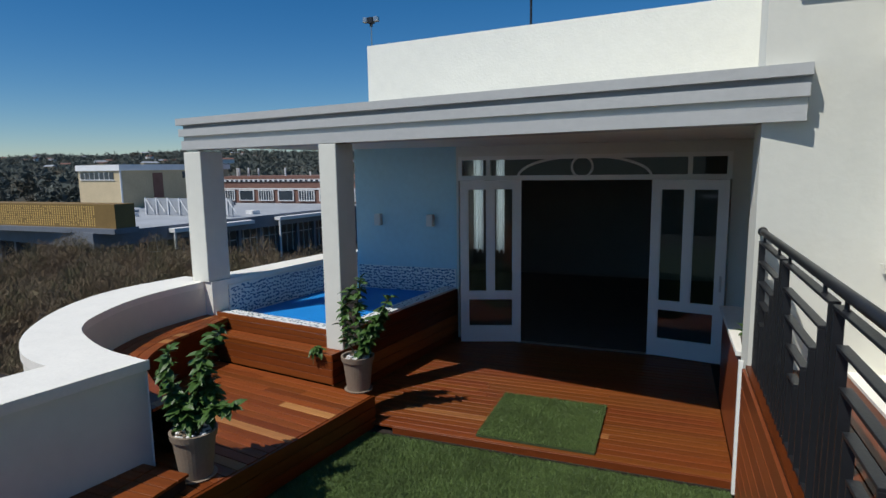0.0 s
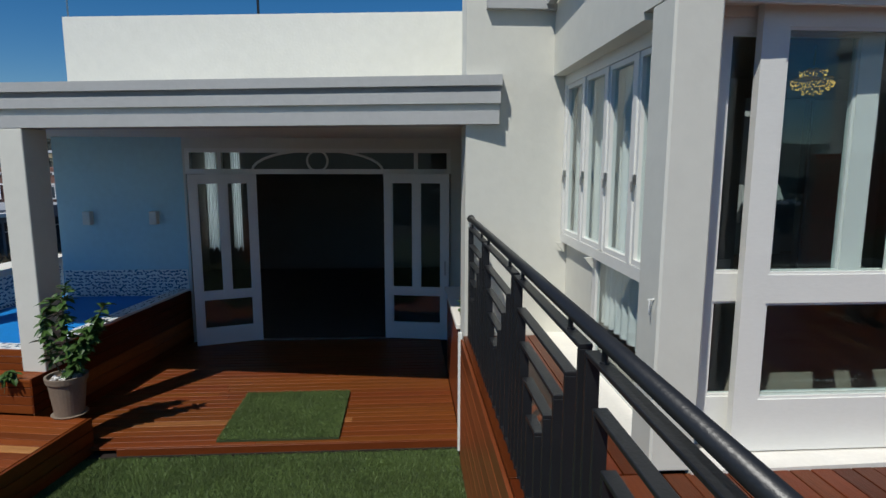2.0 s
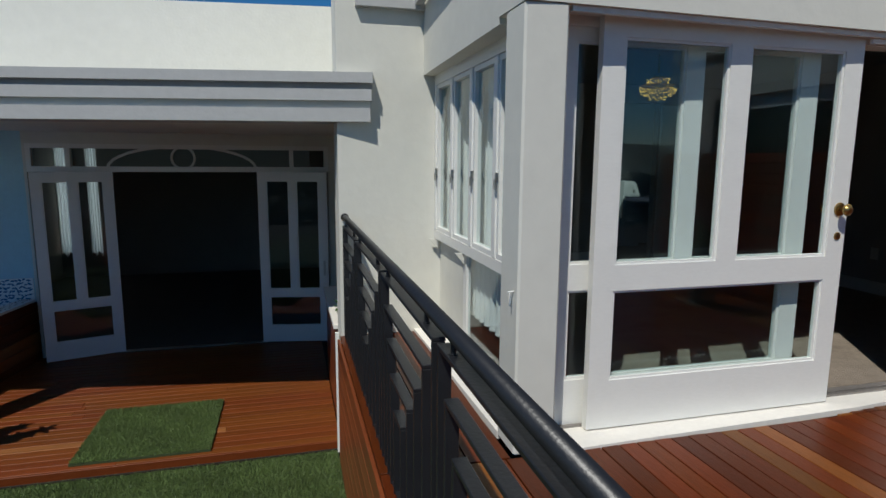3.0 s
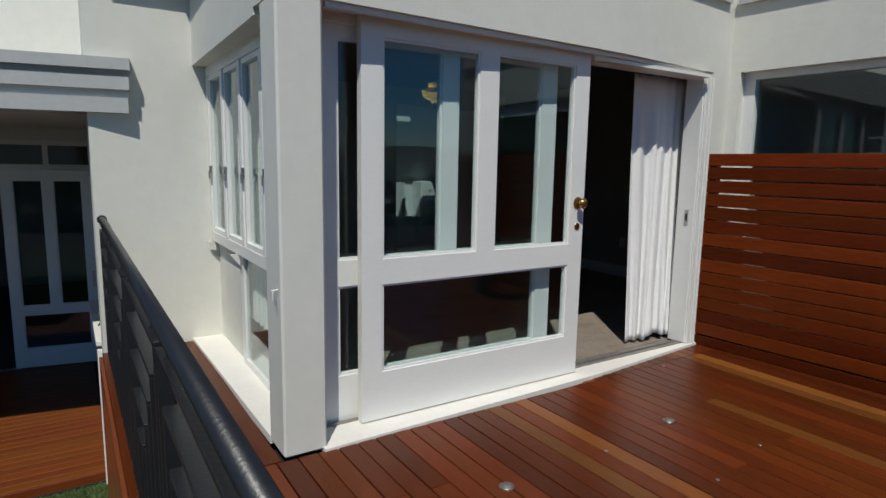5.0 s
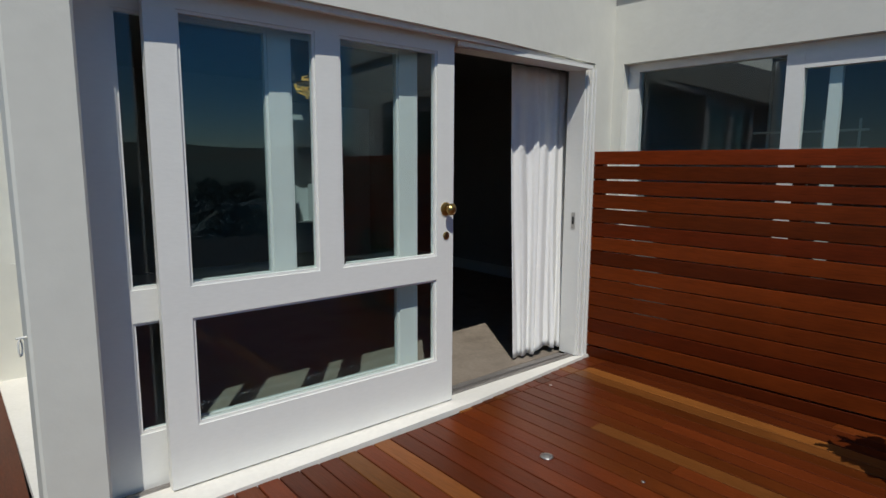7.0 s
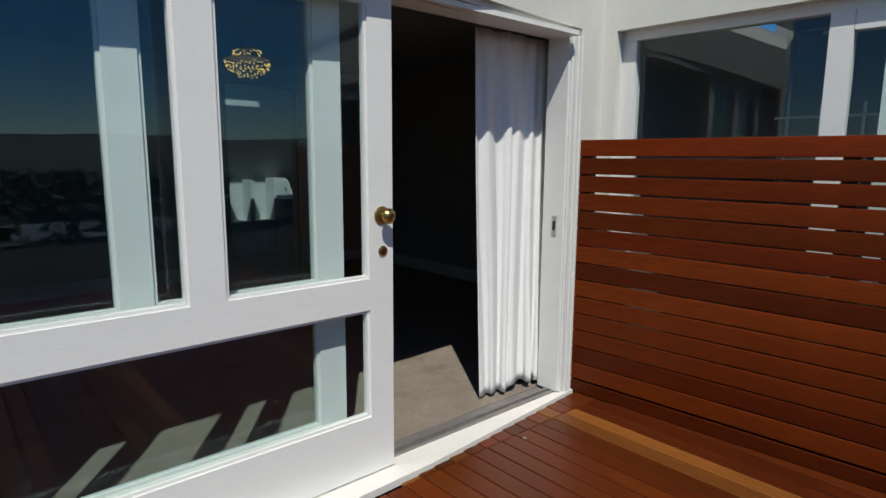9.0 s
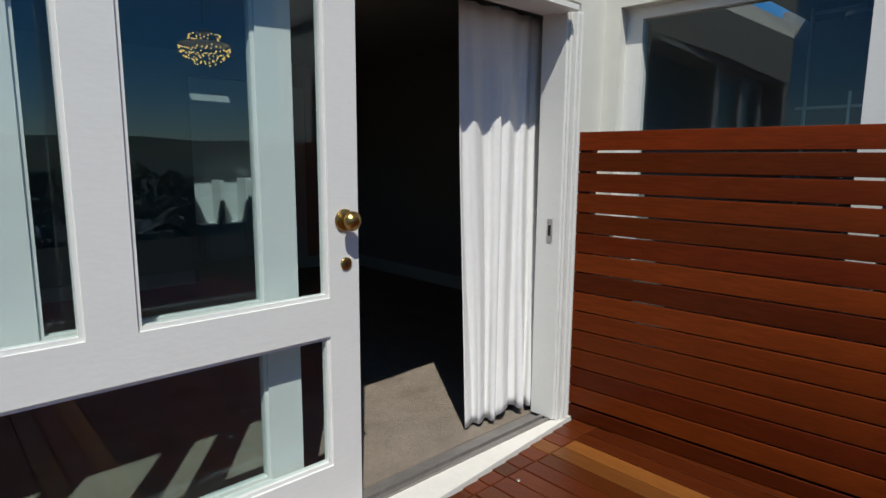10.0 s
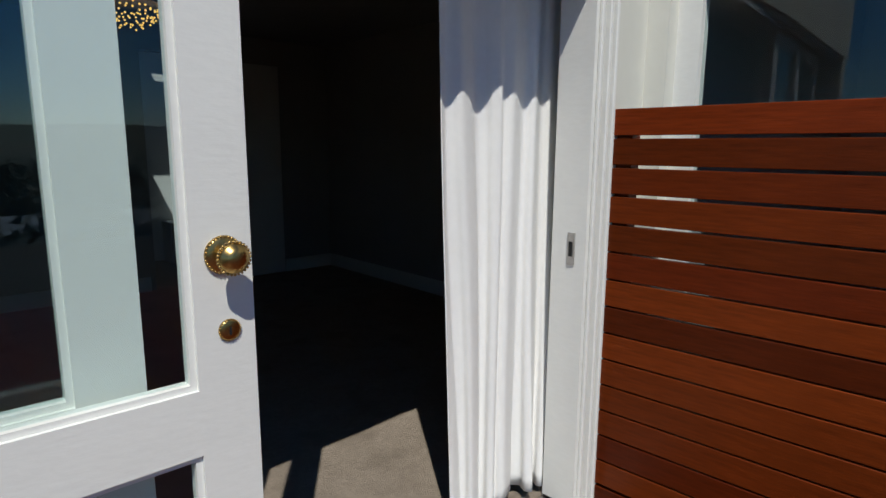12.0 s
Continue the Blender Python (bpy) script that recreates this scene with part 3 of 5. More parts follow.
for y in (3.70, 4.40):
    bm = bmesh.new()
    w = [bm.verts.new(q) for q in ((3.70, y, 0.733), (3.64, y, 0.733), (3.70, y, 0.66), (3.70, y + 0.02, 0.733), (3.64, y + 0.02, 0.733), (3.70, y + 0.02, 0.66))]
    for f in ((0, 1, 2), (5, 4, 3), (0, 3, 4, 1), (1, 4, 5, 2), (2, 5, 3, 0)):
        bm.faces.new([w[q] for q in f])
    part("bracket", bm, "wall", recess, "cream triangular bracket")

# kitchen window over the screen
kit = thing("window_kitchen", "white aluminium sliding window with dark glass above the slatted screen", "window", m=SIDE, kind="structure")
X = WIN_X + 0.07
part("jamb", boxes((X, X + 0.06, 2.42, 2.50, 0.22, 1.944)), "white", kit)
part("head", boxes((X, X + 0.06, -0.6, 2.50, 1.945, 1.995)), "white", kit)
part("sash_stile", boxes((X - 0.02, X + 0.05, 1.435, 1.525, 0.22, 1.942)), "white", kit)
part("sash_rail", boxes((X - 0.02, X + 0.05, -0.6, 1.433, 1.86, 1.942)), "white", kit)
part("rear_stile", boxes((X + 0.02, X + 0.06, 1.26, 1.32, 0.22, 1.858)), "white", kit)
part("pane", boxes((X + 0.03, X + 0.034, 1.525, 2.42, 0.22, 1.945)), "glass", kit).visible_shadow = False
part("pane", boxes((X + 0.01, X + 0.014, -0.6, 1.435, 0.22, 1.86)), "glass", kit).visible_shadow = False

# folding doors to the hall
DOOR_H = 2.10
leaf("patio_door", 0.78, DOOR_H, Matrix.Translation((0.67, 7.52, LOW + 0.01)) @ Matrix.Rotation(radians(180 + 18), 4, "Z"), "white timber glazed patio door, folded open against the frame", stile=0.10, mid=0.62, rail_low=0.20)
right_patio_door = leaf("patio_door", 0.82, DOOR_H, Matrix.Translation((2.24, 7.47, LOW + 0.01)) @ Matrix.Rotation(radians(-10), 4, "Z"), "white timber glazed patio door, half open beside the wall", stile=0.10, mid=0.62, rail_low=0.20)
part("handle_plate", boxes((0.762, 0.786, -0.010, -0.001, 0.84, 1.02), (0.766, 0.782, -0.035, -0.010, 0.90, 0.96), bevel=0.002), "steel", right_patio_door, "steel handle plate")
tr = thing("window_transom", "white timber transom window with an arch and a ring over the patio doors", "window", kind="structure")
z0, z1 = LOW + DOOR_H + 0.01, 1.48
bm = boxes((-0.16, 3.08, BACK_Y, 7.56, z0, z0 + 0.06), (-0.16, 3.08, BACK_Y, 7.56, z1 - 0.05, z1), *[(x, x + 0.05, BACK_Y, 7.56, z0 + 0.06, z1 - 0.05) for x in (-0.16, 0.22, 2.62, 3.03)])
cx, cz = 1.43, z0 + 0.16
for k in range(24):
    a, b = (2 * math.pi * j / 24 for j in (k, k + 1))
    rod(bm, (cx + 0.125 * math.cos(a), BACK_Y + 0.02, cz + 0.125 * math.sin(a)), (cx + 0.125 * math.cos(b), BACK_Y + 0.02, cz + 0.125 * math.sin(b)), 0.014, 6)
for k in range(16):
    a, b = (math.pi * j / 16 for j in (k, k + 1))
    rod(bm, (cx + 0.80 * math.cos(a), BACK_Y + 0.03, z0 + 0.04 + 0.25 * math.sin(a)), (cx + 0.80 * math.cos(b), BACK_Y + 0.03, z0 + 0.04 + 0.25 * math.sin(b)), 0.016, 6)
part("frame", bm, "white", tr)
part("pane", boxes((-0.11, 3.03, 7.53, 7.534, z0 + 0.06, z1 - 0.05)), "glass", tr).visible_shadow = False

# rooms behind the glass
structure("room_shell", boxes((3.8, 6.55, 7.0, 7.1, 0, 2.3), (7.35, 8.35, 7.0, 7.1, 0, 2.3), (6.55, 7.35, 7.0, 7.1, 2.08, 2.3), (8.35, 8.45, 2.74, 7.0, 0, 2.3), (WIN_X + 0.31, 8.35, 2.66, 2.74, 0, 2.3), (3.8, 8.35, 2.74, 7.0, 2.3, 2.35), (3.79, 3.80, 4.80, 7.0, 0, 2.3), (3.79, 3.80, NOOK_Y + 0.0, 4.80, 0, 2.3)), "interior", "bedroom walls and ceiling, room shade put into their grey paint", "room")
structure("floor_room", boxes((3.86, 8.35, 2.72, 7.0, -0.05, 0.012)), "carpet", "taupe carpet of the bedroom", "floor")
structure("baseboard", boxes((3.9, 6.50, 6.97, 6.99, 0.012, 0.14), (7.80, 8.33, 6.97, 6.99, 0.012, 0.14), (8.33, 8.348, 2.75, 6.97, 0.012, 0.14)), "interior_light", "white skirting board of the bedroom")
structure("floor_dressing_room", boxes((6.3, 8.3, 7.0, 8.5, -0.05, 0.012)), "carpet", "taupe carpet of the dressing room", "floor")
structure("dressing_room_shell", boxes((6.3, 8.3, 8.42, 8.5, 0.012, 2.35), (6.22, 6.3, 7.1, 8.5, 0, 2.35), (8.3, 8.38, 7.1, 8.5, 0, 2.35)), "interior_light", "white dressing room walls seen through the doorway", "room")
# unseen ceiling; its openings are invented and placed to shape the sun patches
structure("dressing_room_ceiling", boxes((6.22, 8.38, 7.0, 7.22, 2.351, 2.40), (6.22, 6.42, 7.22, 7.64, 2.351, 2.40), (7.25, 8.38, 7.22, 7.64, 2.351, 2.40), (6.22, 8.38, 7.64, 8.18, 2.351, 2.40), (6.22, 6.92, 8.18, 8.25, 2.351, 2.40), (7.42, 8.38, 8.18, 8.25, 2.351, 2.40), (6.22, 8.38, 8.25, 8.5, 2.351, 2.40)), "interior_light", "white ceiling with added openings that throw sun patches", "ceiling")
cab = thing("low_cabinet", "low white cabinet with a recessed panel at the back wall", "cabinet")
part("body", boxes((7.05, 7.58, 8.12, 8.41, 0.012, 0.46), bevel=0.004), "interior_light", cab)
part("door_frame", boxes((7.08, 7.13, 8.10, 8.118, 0.05, 0.42), (7.50, 7.55, 8.10, 8.118, 0.05, 0.42), (7.13, 7.50, 8.10, 8.118, 0.05, 0.10), (7.13, 7.50, 8.10, 8.118, 0.37, 0.42)), "interior_light", cab)
part("divider", boxes((7.27, 7.32, 8.14, 8.40, 0.463, 1.0)), "interior_light", cab)
drw = thing("drawer_unit", "narrow white chest with four drawers", "drawers")
part("body", boxes((7.60, 7.90, 8.14, 8.41, 0.012, 1.02), bevel=0.003), "interior_light", drw)
for k in range(4):
    d = part("drawer", boxes((7.62, 7.88, 8.118, 8.137, 0.06 + k * 0.24, 0.27 + k * 0.24), bevel=0.004), "interior_light", drw)
    part("drawer_knob", boxes((7.735, 7.765, 8.10, 8.118, 0.15 + k * 0.24, 0.18 + k * 0.24), bevel=0.004), "steel", d)
idoor = thing("inner_door", "plain white inner door folded open against the bedroom wall", "door")
part("leaf", boxes((7.37, 7.78, 6.945, 6.985, 0.02, 2.05), bevel=0.003), "interior_light", idoor)
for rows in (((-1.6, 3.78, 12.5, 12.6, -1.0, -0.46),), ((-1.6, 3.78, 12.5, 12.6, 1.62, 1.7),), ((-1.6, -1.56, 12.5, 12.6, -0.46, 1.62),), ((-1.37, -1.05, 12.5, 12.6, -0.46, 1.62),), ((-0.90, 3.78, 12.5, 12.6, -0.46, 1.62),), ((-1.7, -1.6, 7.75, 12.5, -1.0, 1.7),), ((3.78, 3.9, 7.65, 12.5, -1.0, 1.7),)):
    structure("wall_hall", boxes(*rows), "hall_paint", "wall of the hall behind the patio doors, paint darkened for shade", "wall")
structure("ceiling_hall", boxes((-1.6, 3.78, 7.95, 12.5, 1.7, 1.75)), "hall_paint", "ceiling of the hall, paint darkened for shade", "ceiling")
for x0, x1 in ((-1.58, -1.35), (-1.07, -0.88)):
    sheer = thing("curtain", "sheer white curtain glowing in a tall narrow hall window", "curtain", group="curtains of the hall windows")
    bm = bmesh.new()
    rows = []
    for i in range(25):
        x = x0 + (x1 - x0) * i / 24
        y = 12.46 + 0.018 * math.sin(i * 1.1)
        rows.append((bm.verts.new((x, y, -0.50 + 0.05 * math.sin(i * 0.5))), bm.verts.new((x, y, 1.64))))
    for a, b in zip(rows, rows[1:]):
        bm.faces.new((a[0], a[1], b[1], b[0]))
    part("cloth", bm, "sheer", sheer, smooth=True)
structure("door_threshold", boxes((0.62, 2.30, 7.47, 7.52, LOW, LOW + 0.012)), "steel", "thin metal threshold of the patio doors", "threshold")
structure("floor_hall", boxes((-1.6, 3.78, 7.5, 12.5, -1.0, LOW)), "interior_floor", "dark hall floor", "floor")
structure("kitchen_shell", boxes((WIN_X + 2.5, WIN_X + 2.6, -1, FRONT_Y + 0.2, 0, 2.4), (WIN_X + 0.33, WIN_X + 2.5, 2.55, 2.65, 0, 2.3), (WIN_X + 0.25, WIN_X + 2.5, -1, FRONT_Y, 2.3, 2.4), (WIN_X + 0.25, WIN_X + 2.5, -1.1, -1, 0, 2.4), (WIN_X + 0.25, WIN_X + 2.5, -1, FRONT_Y, -0.02, 0.0)), "interior", "bathroom walls behind the window, greyed to stand in for room shade", "room")

chand = thing("chandelier", "small gilt chandelier with crystal drops that glow in place of glints", "chandelier", m=pose(5.95, 5.0, 2.02))
bm = bmesh.new()
rod(bm, (0, 0, 0.12), (0, 0, 0.28), 0.008)
lathe(bm, [(0.015, 0.10), (0.05, 0.09), (0.05, 0.075), (0.015, 0.07)], 20)
lathe(bm, [(0.154, 0.008), (0.158, 0.008), (0.158, 0.002), (0.154, 0.002)], 24)
for k in range(6):
    a = math.pi * k / 3
    rod(bm, (0, 0, 0.03), (0.15 * math.cos(a), 0.15 * math.sin(a), 0.006), 0.004, 6)
part("gilt_frame", bm, "brass", chand)
bm = bmesh.new()
rnd = random.Random(2)
for ring, r, z in ((34, 0.16, -0.03), (30, 0.15, -0.055), (26, 0.12, -0.08), (16, 0.07, -0.11), (26, 0.10, 0.05), (26, 0.09, 0.025)):
    for k in range(ring):
        a = 2 * math.pi * k / ring
        bmesh.ops.create_icosphere(bm, subdivisions=1, radius=0.0062, matrix=Matrix.Translation((r * math.cos(a), r * math.sin(a), z + rnd.uniform(-0.016, 0.016))))
tagged(part("crystal_drops", bm, "crystal", chand), kind="stuff")

socket = thing("wall_socket", "small white socket on the bedroom wall", "socket")
part("plate", boxes((8.338, 8.349, 4.62, 4.70, 0.36, 0.48), bevel=0.003), "interior_light", socket)

# bathroom fittings behind the kitchen-side glass
rack = thing("towel_rack", "chrome towel rack in the bathroom", "rack")
bm = bmesh.new()
for y in (1.75, 1.55, 1.35):
    rod(bm, (7.75, y, 1.0), (7.75, y, 1.62), 0.008)
for z in (1.44, 1.55):
    rod(bm, (7.75, 1.30, z), (7.75, 1.98, z), 0.008)
part("rail", bm, "steel", rack)
shower = thing("shower_head", "chrome shower head on a thin pipe", "shower")
bm = bmesh.new()
rod(bm, (8.3, 2.1, 0.9), (8.3, 2.1, 2.15), 0.012)
rod(bm, (8.3, 2.1, 2.12), (8.3, 1.85, 2.12), 0.012)
lathe(bm, [(0.02, 0.03), (0.09, 0.02), (0.09, 0.0)], 16, Matrix.Translation((8.3, 1.85, 2.07)))
part("pipe", bm, "steel", shower)

# ---- things on the terrace ----
LEAVES = []
for k in range(3):
    bm = bmesh.new()
    n, w, l = 5, 0.021 + 0.003 * k, 0.085 + 0.008 * k
    rows = []
    for i in range(n + 1):
        t = i / n
        half = w * math.sin(math.pi * min(1, t * 0.92 + 0.06)) ** 0.8
        z = -0.35 * l * t * t
        rows.append((bm.verts.new((-half, t * l, z + half * 0.35)), bm.verts.new((0, t * l, z)), bm.verts.new((half, t * l, z + half * 0.35))))
    for a, b in zip(rows, rows[1:]):
        bm.faces.new((a[0], a[1], b[1], b[0]))
        bm.faces.new((a[1], a[2], b[2], b[1]))
    LEAVES.append(mesh(bm, "leaf", "leaf"))


def plant(label, x, y, z, stems, seed, size=1.0, per=50):
    """A potted shrub: stems as lists of points from the soil, whorls of leaves up each stem."""
    rnd = random.Random(seed)
    ob = thing("potted_plant", label, "potted plant", m=pose(x, y, z))
    bm = bmesh.new()
    h, r0, r1 = 0.33 * size, 0.105 * size, 0.15 * size
    lathe(bm, [(r0, 0.0), (r1 - 0.012, h - 0.05), (r1, h - 0.045), (r1 + 0.006, h), (r1 - 0.012, h), (r1 - 0.02, h - 0.03), (0.01, h - 0.035)], 32)
    part("pot", bm, "pot", ob, smooth=False)
    bm = bmesh.new()
    lathe(bm, [(r0 + 0.02, -0.002), (r0 + 0.03, 0.012), (r0 - 0.01, 0.012)], 28)
    part("saucer", bm, "pot", ob)
    for k in range(46):
        a, d = rnd.uniform(0, 2 * math.pi), math.sqrt(rnd.random()) * (r1 - 0.035)
        bm = bmesh.new()
        bmesh.ops.create_icosphere(bm, subdivisions=1, radius=1.0)
        bm.transform(Matrix.Translation((d * math.cos(a), d * math.sin(a), h - 0.02 + rnd.uniform(0, 0.012))) @ Matrix.Rotation(rnd.uniform(0, 3), 4, "Z") @ Matrix.Diagonal((rnd.uniform(0.012, 0.02), rnd.uniform(0.010, 0.015), 0.009, 1)))
        part("pebble", bm, "pebble", ob)
    for pts in stems:
        pts = [Vector((a, b, h - 0.03 + c)) for a, b, c in pts]
        line = smooth3(pts, 6)
        bm = bmesh.new()
        for i, (a, b) in enumerate(zip(line, line[1:])):
            f = 1 - i / len(line)
            rod(bm, a, b + (b - a) * 0.1, 0.004 + 0.004 * f, 6)
        part("stem", bm, "stem", ob)
        for i in range(per):
            t = 0.22 + 0.78 * (i + rnd.random()) / per
            q = t * (len(line) - 1)
            j = min(int(q), len(line) - 2)
            c = line[j].lerp(line[j + 1], q - j)
            a = i * 2.4 + rnd.uniform(-0.4, 0.4)
            tilt = rnd.uniform(-25, 35) + 25 * (t > 0.9)
            o = new("leaf", rnd.choice(LEAVES))
            sc = rnd.uniform(0.62, 1.22) * (0.8 if t > 0.93 else 1)
            o.matrix_basis = Matrix.Translation(c) @ Matrix.Rotation(a, 4, "Z") @ Matrix.Rotation(radians(tilt), 4, "X") @ Matrix.Rotation(rnd.uniform(-0.5, 0.5), 4, "Y") @ Matrix.Diagonal((sc, sc, sc, 1))
            o.parent = ob
    return ob


def smooth3(p, n):
    out = []
    p = [2 * p[0] - p[1]] + list(p) + [2 * p[-1] - p[-2]]
    for i in range(1, len(p) - 2):
        for k in range(n):
            t = k / n
            out.append(0.5 * (2 * p[i] + (p[i + 1] - p[i - 1]) * t + (2 * p[i - 1] - 5 * p[i] + 4 * p[i + 1] - p[i + 2]) * t * t + (3 * p[i] - p[i - 1] - 3 * p[i + 1] + p[i + 2]) * t ** 3))
    out.append(p[-2])
    return out


plant("leafy green shrub in a grey-brown pot beside the parapet", -0.50, 3.06, PLAT, [
    [(-0.03, 0, 0), (-0.10, -0.02, 0.2), (-0.17, -0.03, 0.40), (-0.15, 0.0, 0.58)],
    [(0.02, 0.02, 0), (0.03, 0.06, 0.25), (0.0, 0.14, 0.48), (0.10, 0.22, 0.70)],
    [(0.03, 0, 0), (0.12, 0.02, 0.14), (0.22, 0.06, 0.20), (0.30, 0.08, 0.18)],
    [(0, 0, 0), (-0.02, 0.05, 0.2), (0.05, 0.05, 0.40), (0.03, 0.10, 0.55)],
    [(0, 0, 0), (0.0, -0.04, 0.12), (-0.08, -0.06, 0.22)],
    [(0.02, 0, 0), (0.08, 0.08, 0.22), (0.06, 0.12, 0.36)],
    [(-0.02, 0, 0), (-0.12, 0.04, 0.14), (-0.2, 0.04, 0.26)]], 5, per=74)
plant("leafy green shrub in a grey-brown pot by the pillar", -0.22, 4.80, PLAT, [
    [(-0.02, 0, 0), (-0.10, 0, 0.2), (-0.14, 0.02, 0.45), (-0.06, 0.03, 0.66)],
    [(0.01, 0, 0), (0.02, 0.02, 0.25), (0.0, 0.03, 0.5), (0.04, 0.03, 0.75)],
    [(0.03, 0, 0), (0.10, 0, 0.18), (0.20, 0.02, 0.36), (0.33, 0.02, 0.60)],
    [(0.03, 0, 0), (0.14, 0.02, 0.28), (0.26, 0.02, 0.38)],
    [(0, 0, 0), (0.08, -0.03, 0.10), (0.14, -0.04, 0.20)]], 6, per=84)
plant("leafy green shrub in a grey-brown pot on the upper deck", 6.33, 0.46, 0.004, [
    [(-0.02, 0, 0), (-0.08, 0.03, 0.2), (-0.10, 0.06, 0.42)],
    [(0.02, 0, 0), (0.05, 0.04, 0.25), (0.03, 0.06, 0.46)],
    [(0.03, 0, 0), (0.12, 0.06, 0.16), (0.20, 0.10, 0.30)],
    [(0, 0.02, 0), (0.0, 0.10, 0.14), (-0.04, 0.20, 0.30)]], 15, per=60)

# small dry plant hanging over the end of the pool step
dry = thing("wilted_plant", "small wilted plant hanging over the timber step edge", "plant", m=pose(-0.66, 4.86, SEAT))
rnd = random.Random(4)
bm = bmesh.new()
for k in range(7):
    a = rnd.uniform(-2.4, -0.6)
    p = [Vector((0, 0, 0.01)), Vector((0.05 * math.cos(a), 0.05 * math.sin(a), 0.07)), Vector((0.10 * math.cos(a), 0.09 * math.sin(a), rnd.uniform(-0.12, 0.05)))]
    line = smooth3(p, 4)
    for q, r in zip(line, line[1:]):
        rod(bm, q, r, 0.003, 5)
    for i in range(4):
        o = new("leaf", rnd.choice(LEAVES))
        o.matrix_basis = Matrix.Translation(line[3 + i]) @ Matrix.Rotation(a + rnd.uniform(-1.5, 0.5), 4, "Z") @ Matrix.Rotation(radians(rnd.uniform(-60, 20)), 4, "X") @ Matrix.Scale(0.8, 4)
        o.parent = dry
part("stem", bm, "stem", dry)

# curtain in the open half of the sliding door
curtain = thing("curtain", "long white cloth curtain with soft folds hanging in the open door", "curtain")
bm = bmesh.new()
nu, nv = 150, 44
FOLDS = ((0.0, 0.0), (0.09, 0.7), (0.17, -0.3), (0.30, 1.0), (0.39, -1.0), (0.45, 0.1), (0.53, -0.7), (0.70, 1.1), (0.77, -0.7), (0.86, 0.5), (0.93, -0.5), (1.0, 0.2))
grid = []
for j in range(nv + 1):
    t = j / nv
    row = []
    for i in range(nu + 1):
        u = i / nu
        s = min(1, max(0, u + 0.030 * math.sin(4 * t + 8 * u)))
        k = max(q for q in range(len(FOLDS) - 1) if FOLDS[q][0] <= s)
        (a, p), (b, r) = FOLDS[k], FOLDS[k + 1]
        f = (s - a) / (b - a)
        f = f * f * (3 - 2 * f)
        wave = (p + (r - p) * f) * (1 + 0.35 * math.sin(3 * t + 5 * u))
        left = 6.16 + 0.02 * math.sin(2.2 * t) + 0.055 * t * t
        right = 6.74 - 0.09 * t * t
        y = 2.80 + (0.014 + 0.024 * t) * wave - 0.05 * t * t + 0.05 * t * t * (1 - u) ** 2
        x = left + (right - left) * u + 0.012 * math.sin(math.pi * wave) * t
        z = 1.95 - t * (1.925 - 0.03 * (u > 0.42) * min(1, (u - 0.42) * 12) - 0.012 * math.sin(4 * u))
        row.append(bm.verts.new((x, y, z)))
    grid.append(row)
for a, b in zip(grid, grid[1:]):
    for i in range(nu):
        bm.faces.new((a[i], a[i + 1], b[i + 1], b[i]))
cloth = part("cloth", bm, "curtain", curtain, smooth=True)
so = cloth.modifiers.new("thick", "SOLIDIFY")
so.thickness = 0.003
bm = bmesh.new()
rod(bm, (3.9, 2.79, 2.0), (6.65, 2.79, 2.0), 0.012)
part("rod", bm, "steel", curtain)

# pale curtains inside the recess window
net = thing("curtain", "pale grey curtain inside the recess window", "curtain")
bm = bmesh.new()
rows = []
for i in range(141):
    y = 2.76 + i * 0.012
    x = 3.79 + 0.018 * math.sin(i * 0.72 + 1.3 * math.sin(i * 0.09))
    rows.append((bm.verts.new((x, y, 0.30)), bm.verts.new((x, y, 1.95))))
for a, b in zip(rows, rows[1:]):
    bm.faces.new((a[0], a[1], b[1], b[0]))
part("cloth", bm, "curtain", net, smooth=True)

# wall lamps over the pool
for x in (-1.33, -0.55):
    lamp = thing("wall_lamp", "small pale box-shaped wall lamp over the pool", "wall lamp", group="lamps over the pool")
    part("body", boxes((x - 0.045, x + 0.045, BACK_Y - 0.09, BACK_Y, 0.56, 0.72), bevel=0.006), "wall", lamp)

# lights let into the deck
for i, (x, y, r) in enumerate(((5.40, 1.80, 0.032), (4.27, 1.74, 0.032))):
    light = thing("deck_light", "round steel light let flush into the deck", "deck light", group="lights in the deck")
    lathe_thing("ring", [(r, 0.0), (r, 0.004), (r - 0.006, 0.006), (r - 0.010, 0.004)], "steel", light, pose(x, y, 0.0))
    lathe_thing("lens", [(r - 0.008, 0.001), (r - 0.008, 0.0045), (0.002, 0.006)], "track", light, pose(x, y, 0.0))
for x, y in ((4.86, 1.74), (5.55, 1.40), (5.08, 1.32), (6.10, 2.36)):
    cap = thing("screw_cap", "small pale cap on a deck screw", "screw", group="caps on the deck")
    lathe_thing("cap_body", [(0.010, 0.0), (0.009, 0.003), (0.002, 0.004)], "steel", cap, pose(x, y, 0.0), 10)

# hook on the corner pillar
hook = thing("wall_hook", "small white hook on the corner pillar", "hook")
bm = bmesh.new()
rod(bm, (3.565, 2.47, 0.76), (3.530, 2.462, 0.76), 0.004, 8)
for k in range(14):
    a, b = (2 * math.pi * j / 14 for j in (k, k + 1))
    rod(bm, (3.540 + 0.006 * math.cos(a), 2.462 + 0.008 * math.cos(a), 0.728 + 0.028 * math.sin(a)), (3.540 + 0.006 * math.cos(b), 2.462 + 0.008 * math.cos(b), 0.728 + 0.028 * math.sin(b)), 0.0025, 6)
part("hook_body", bm, "white", hook)

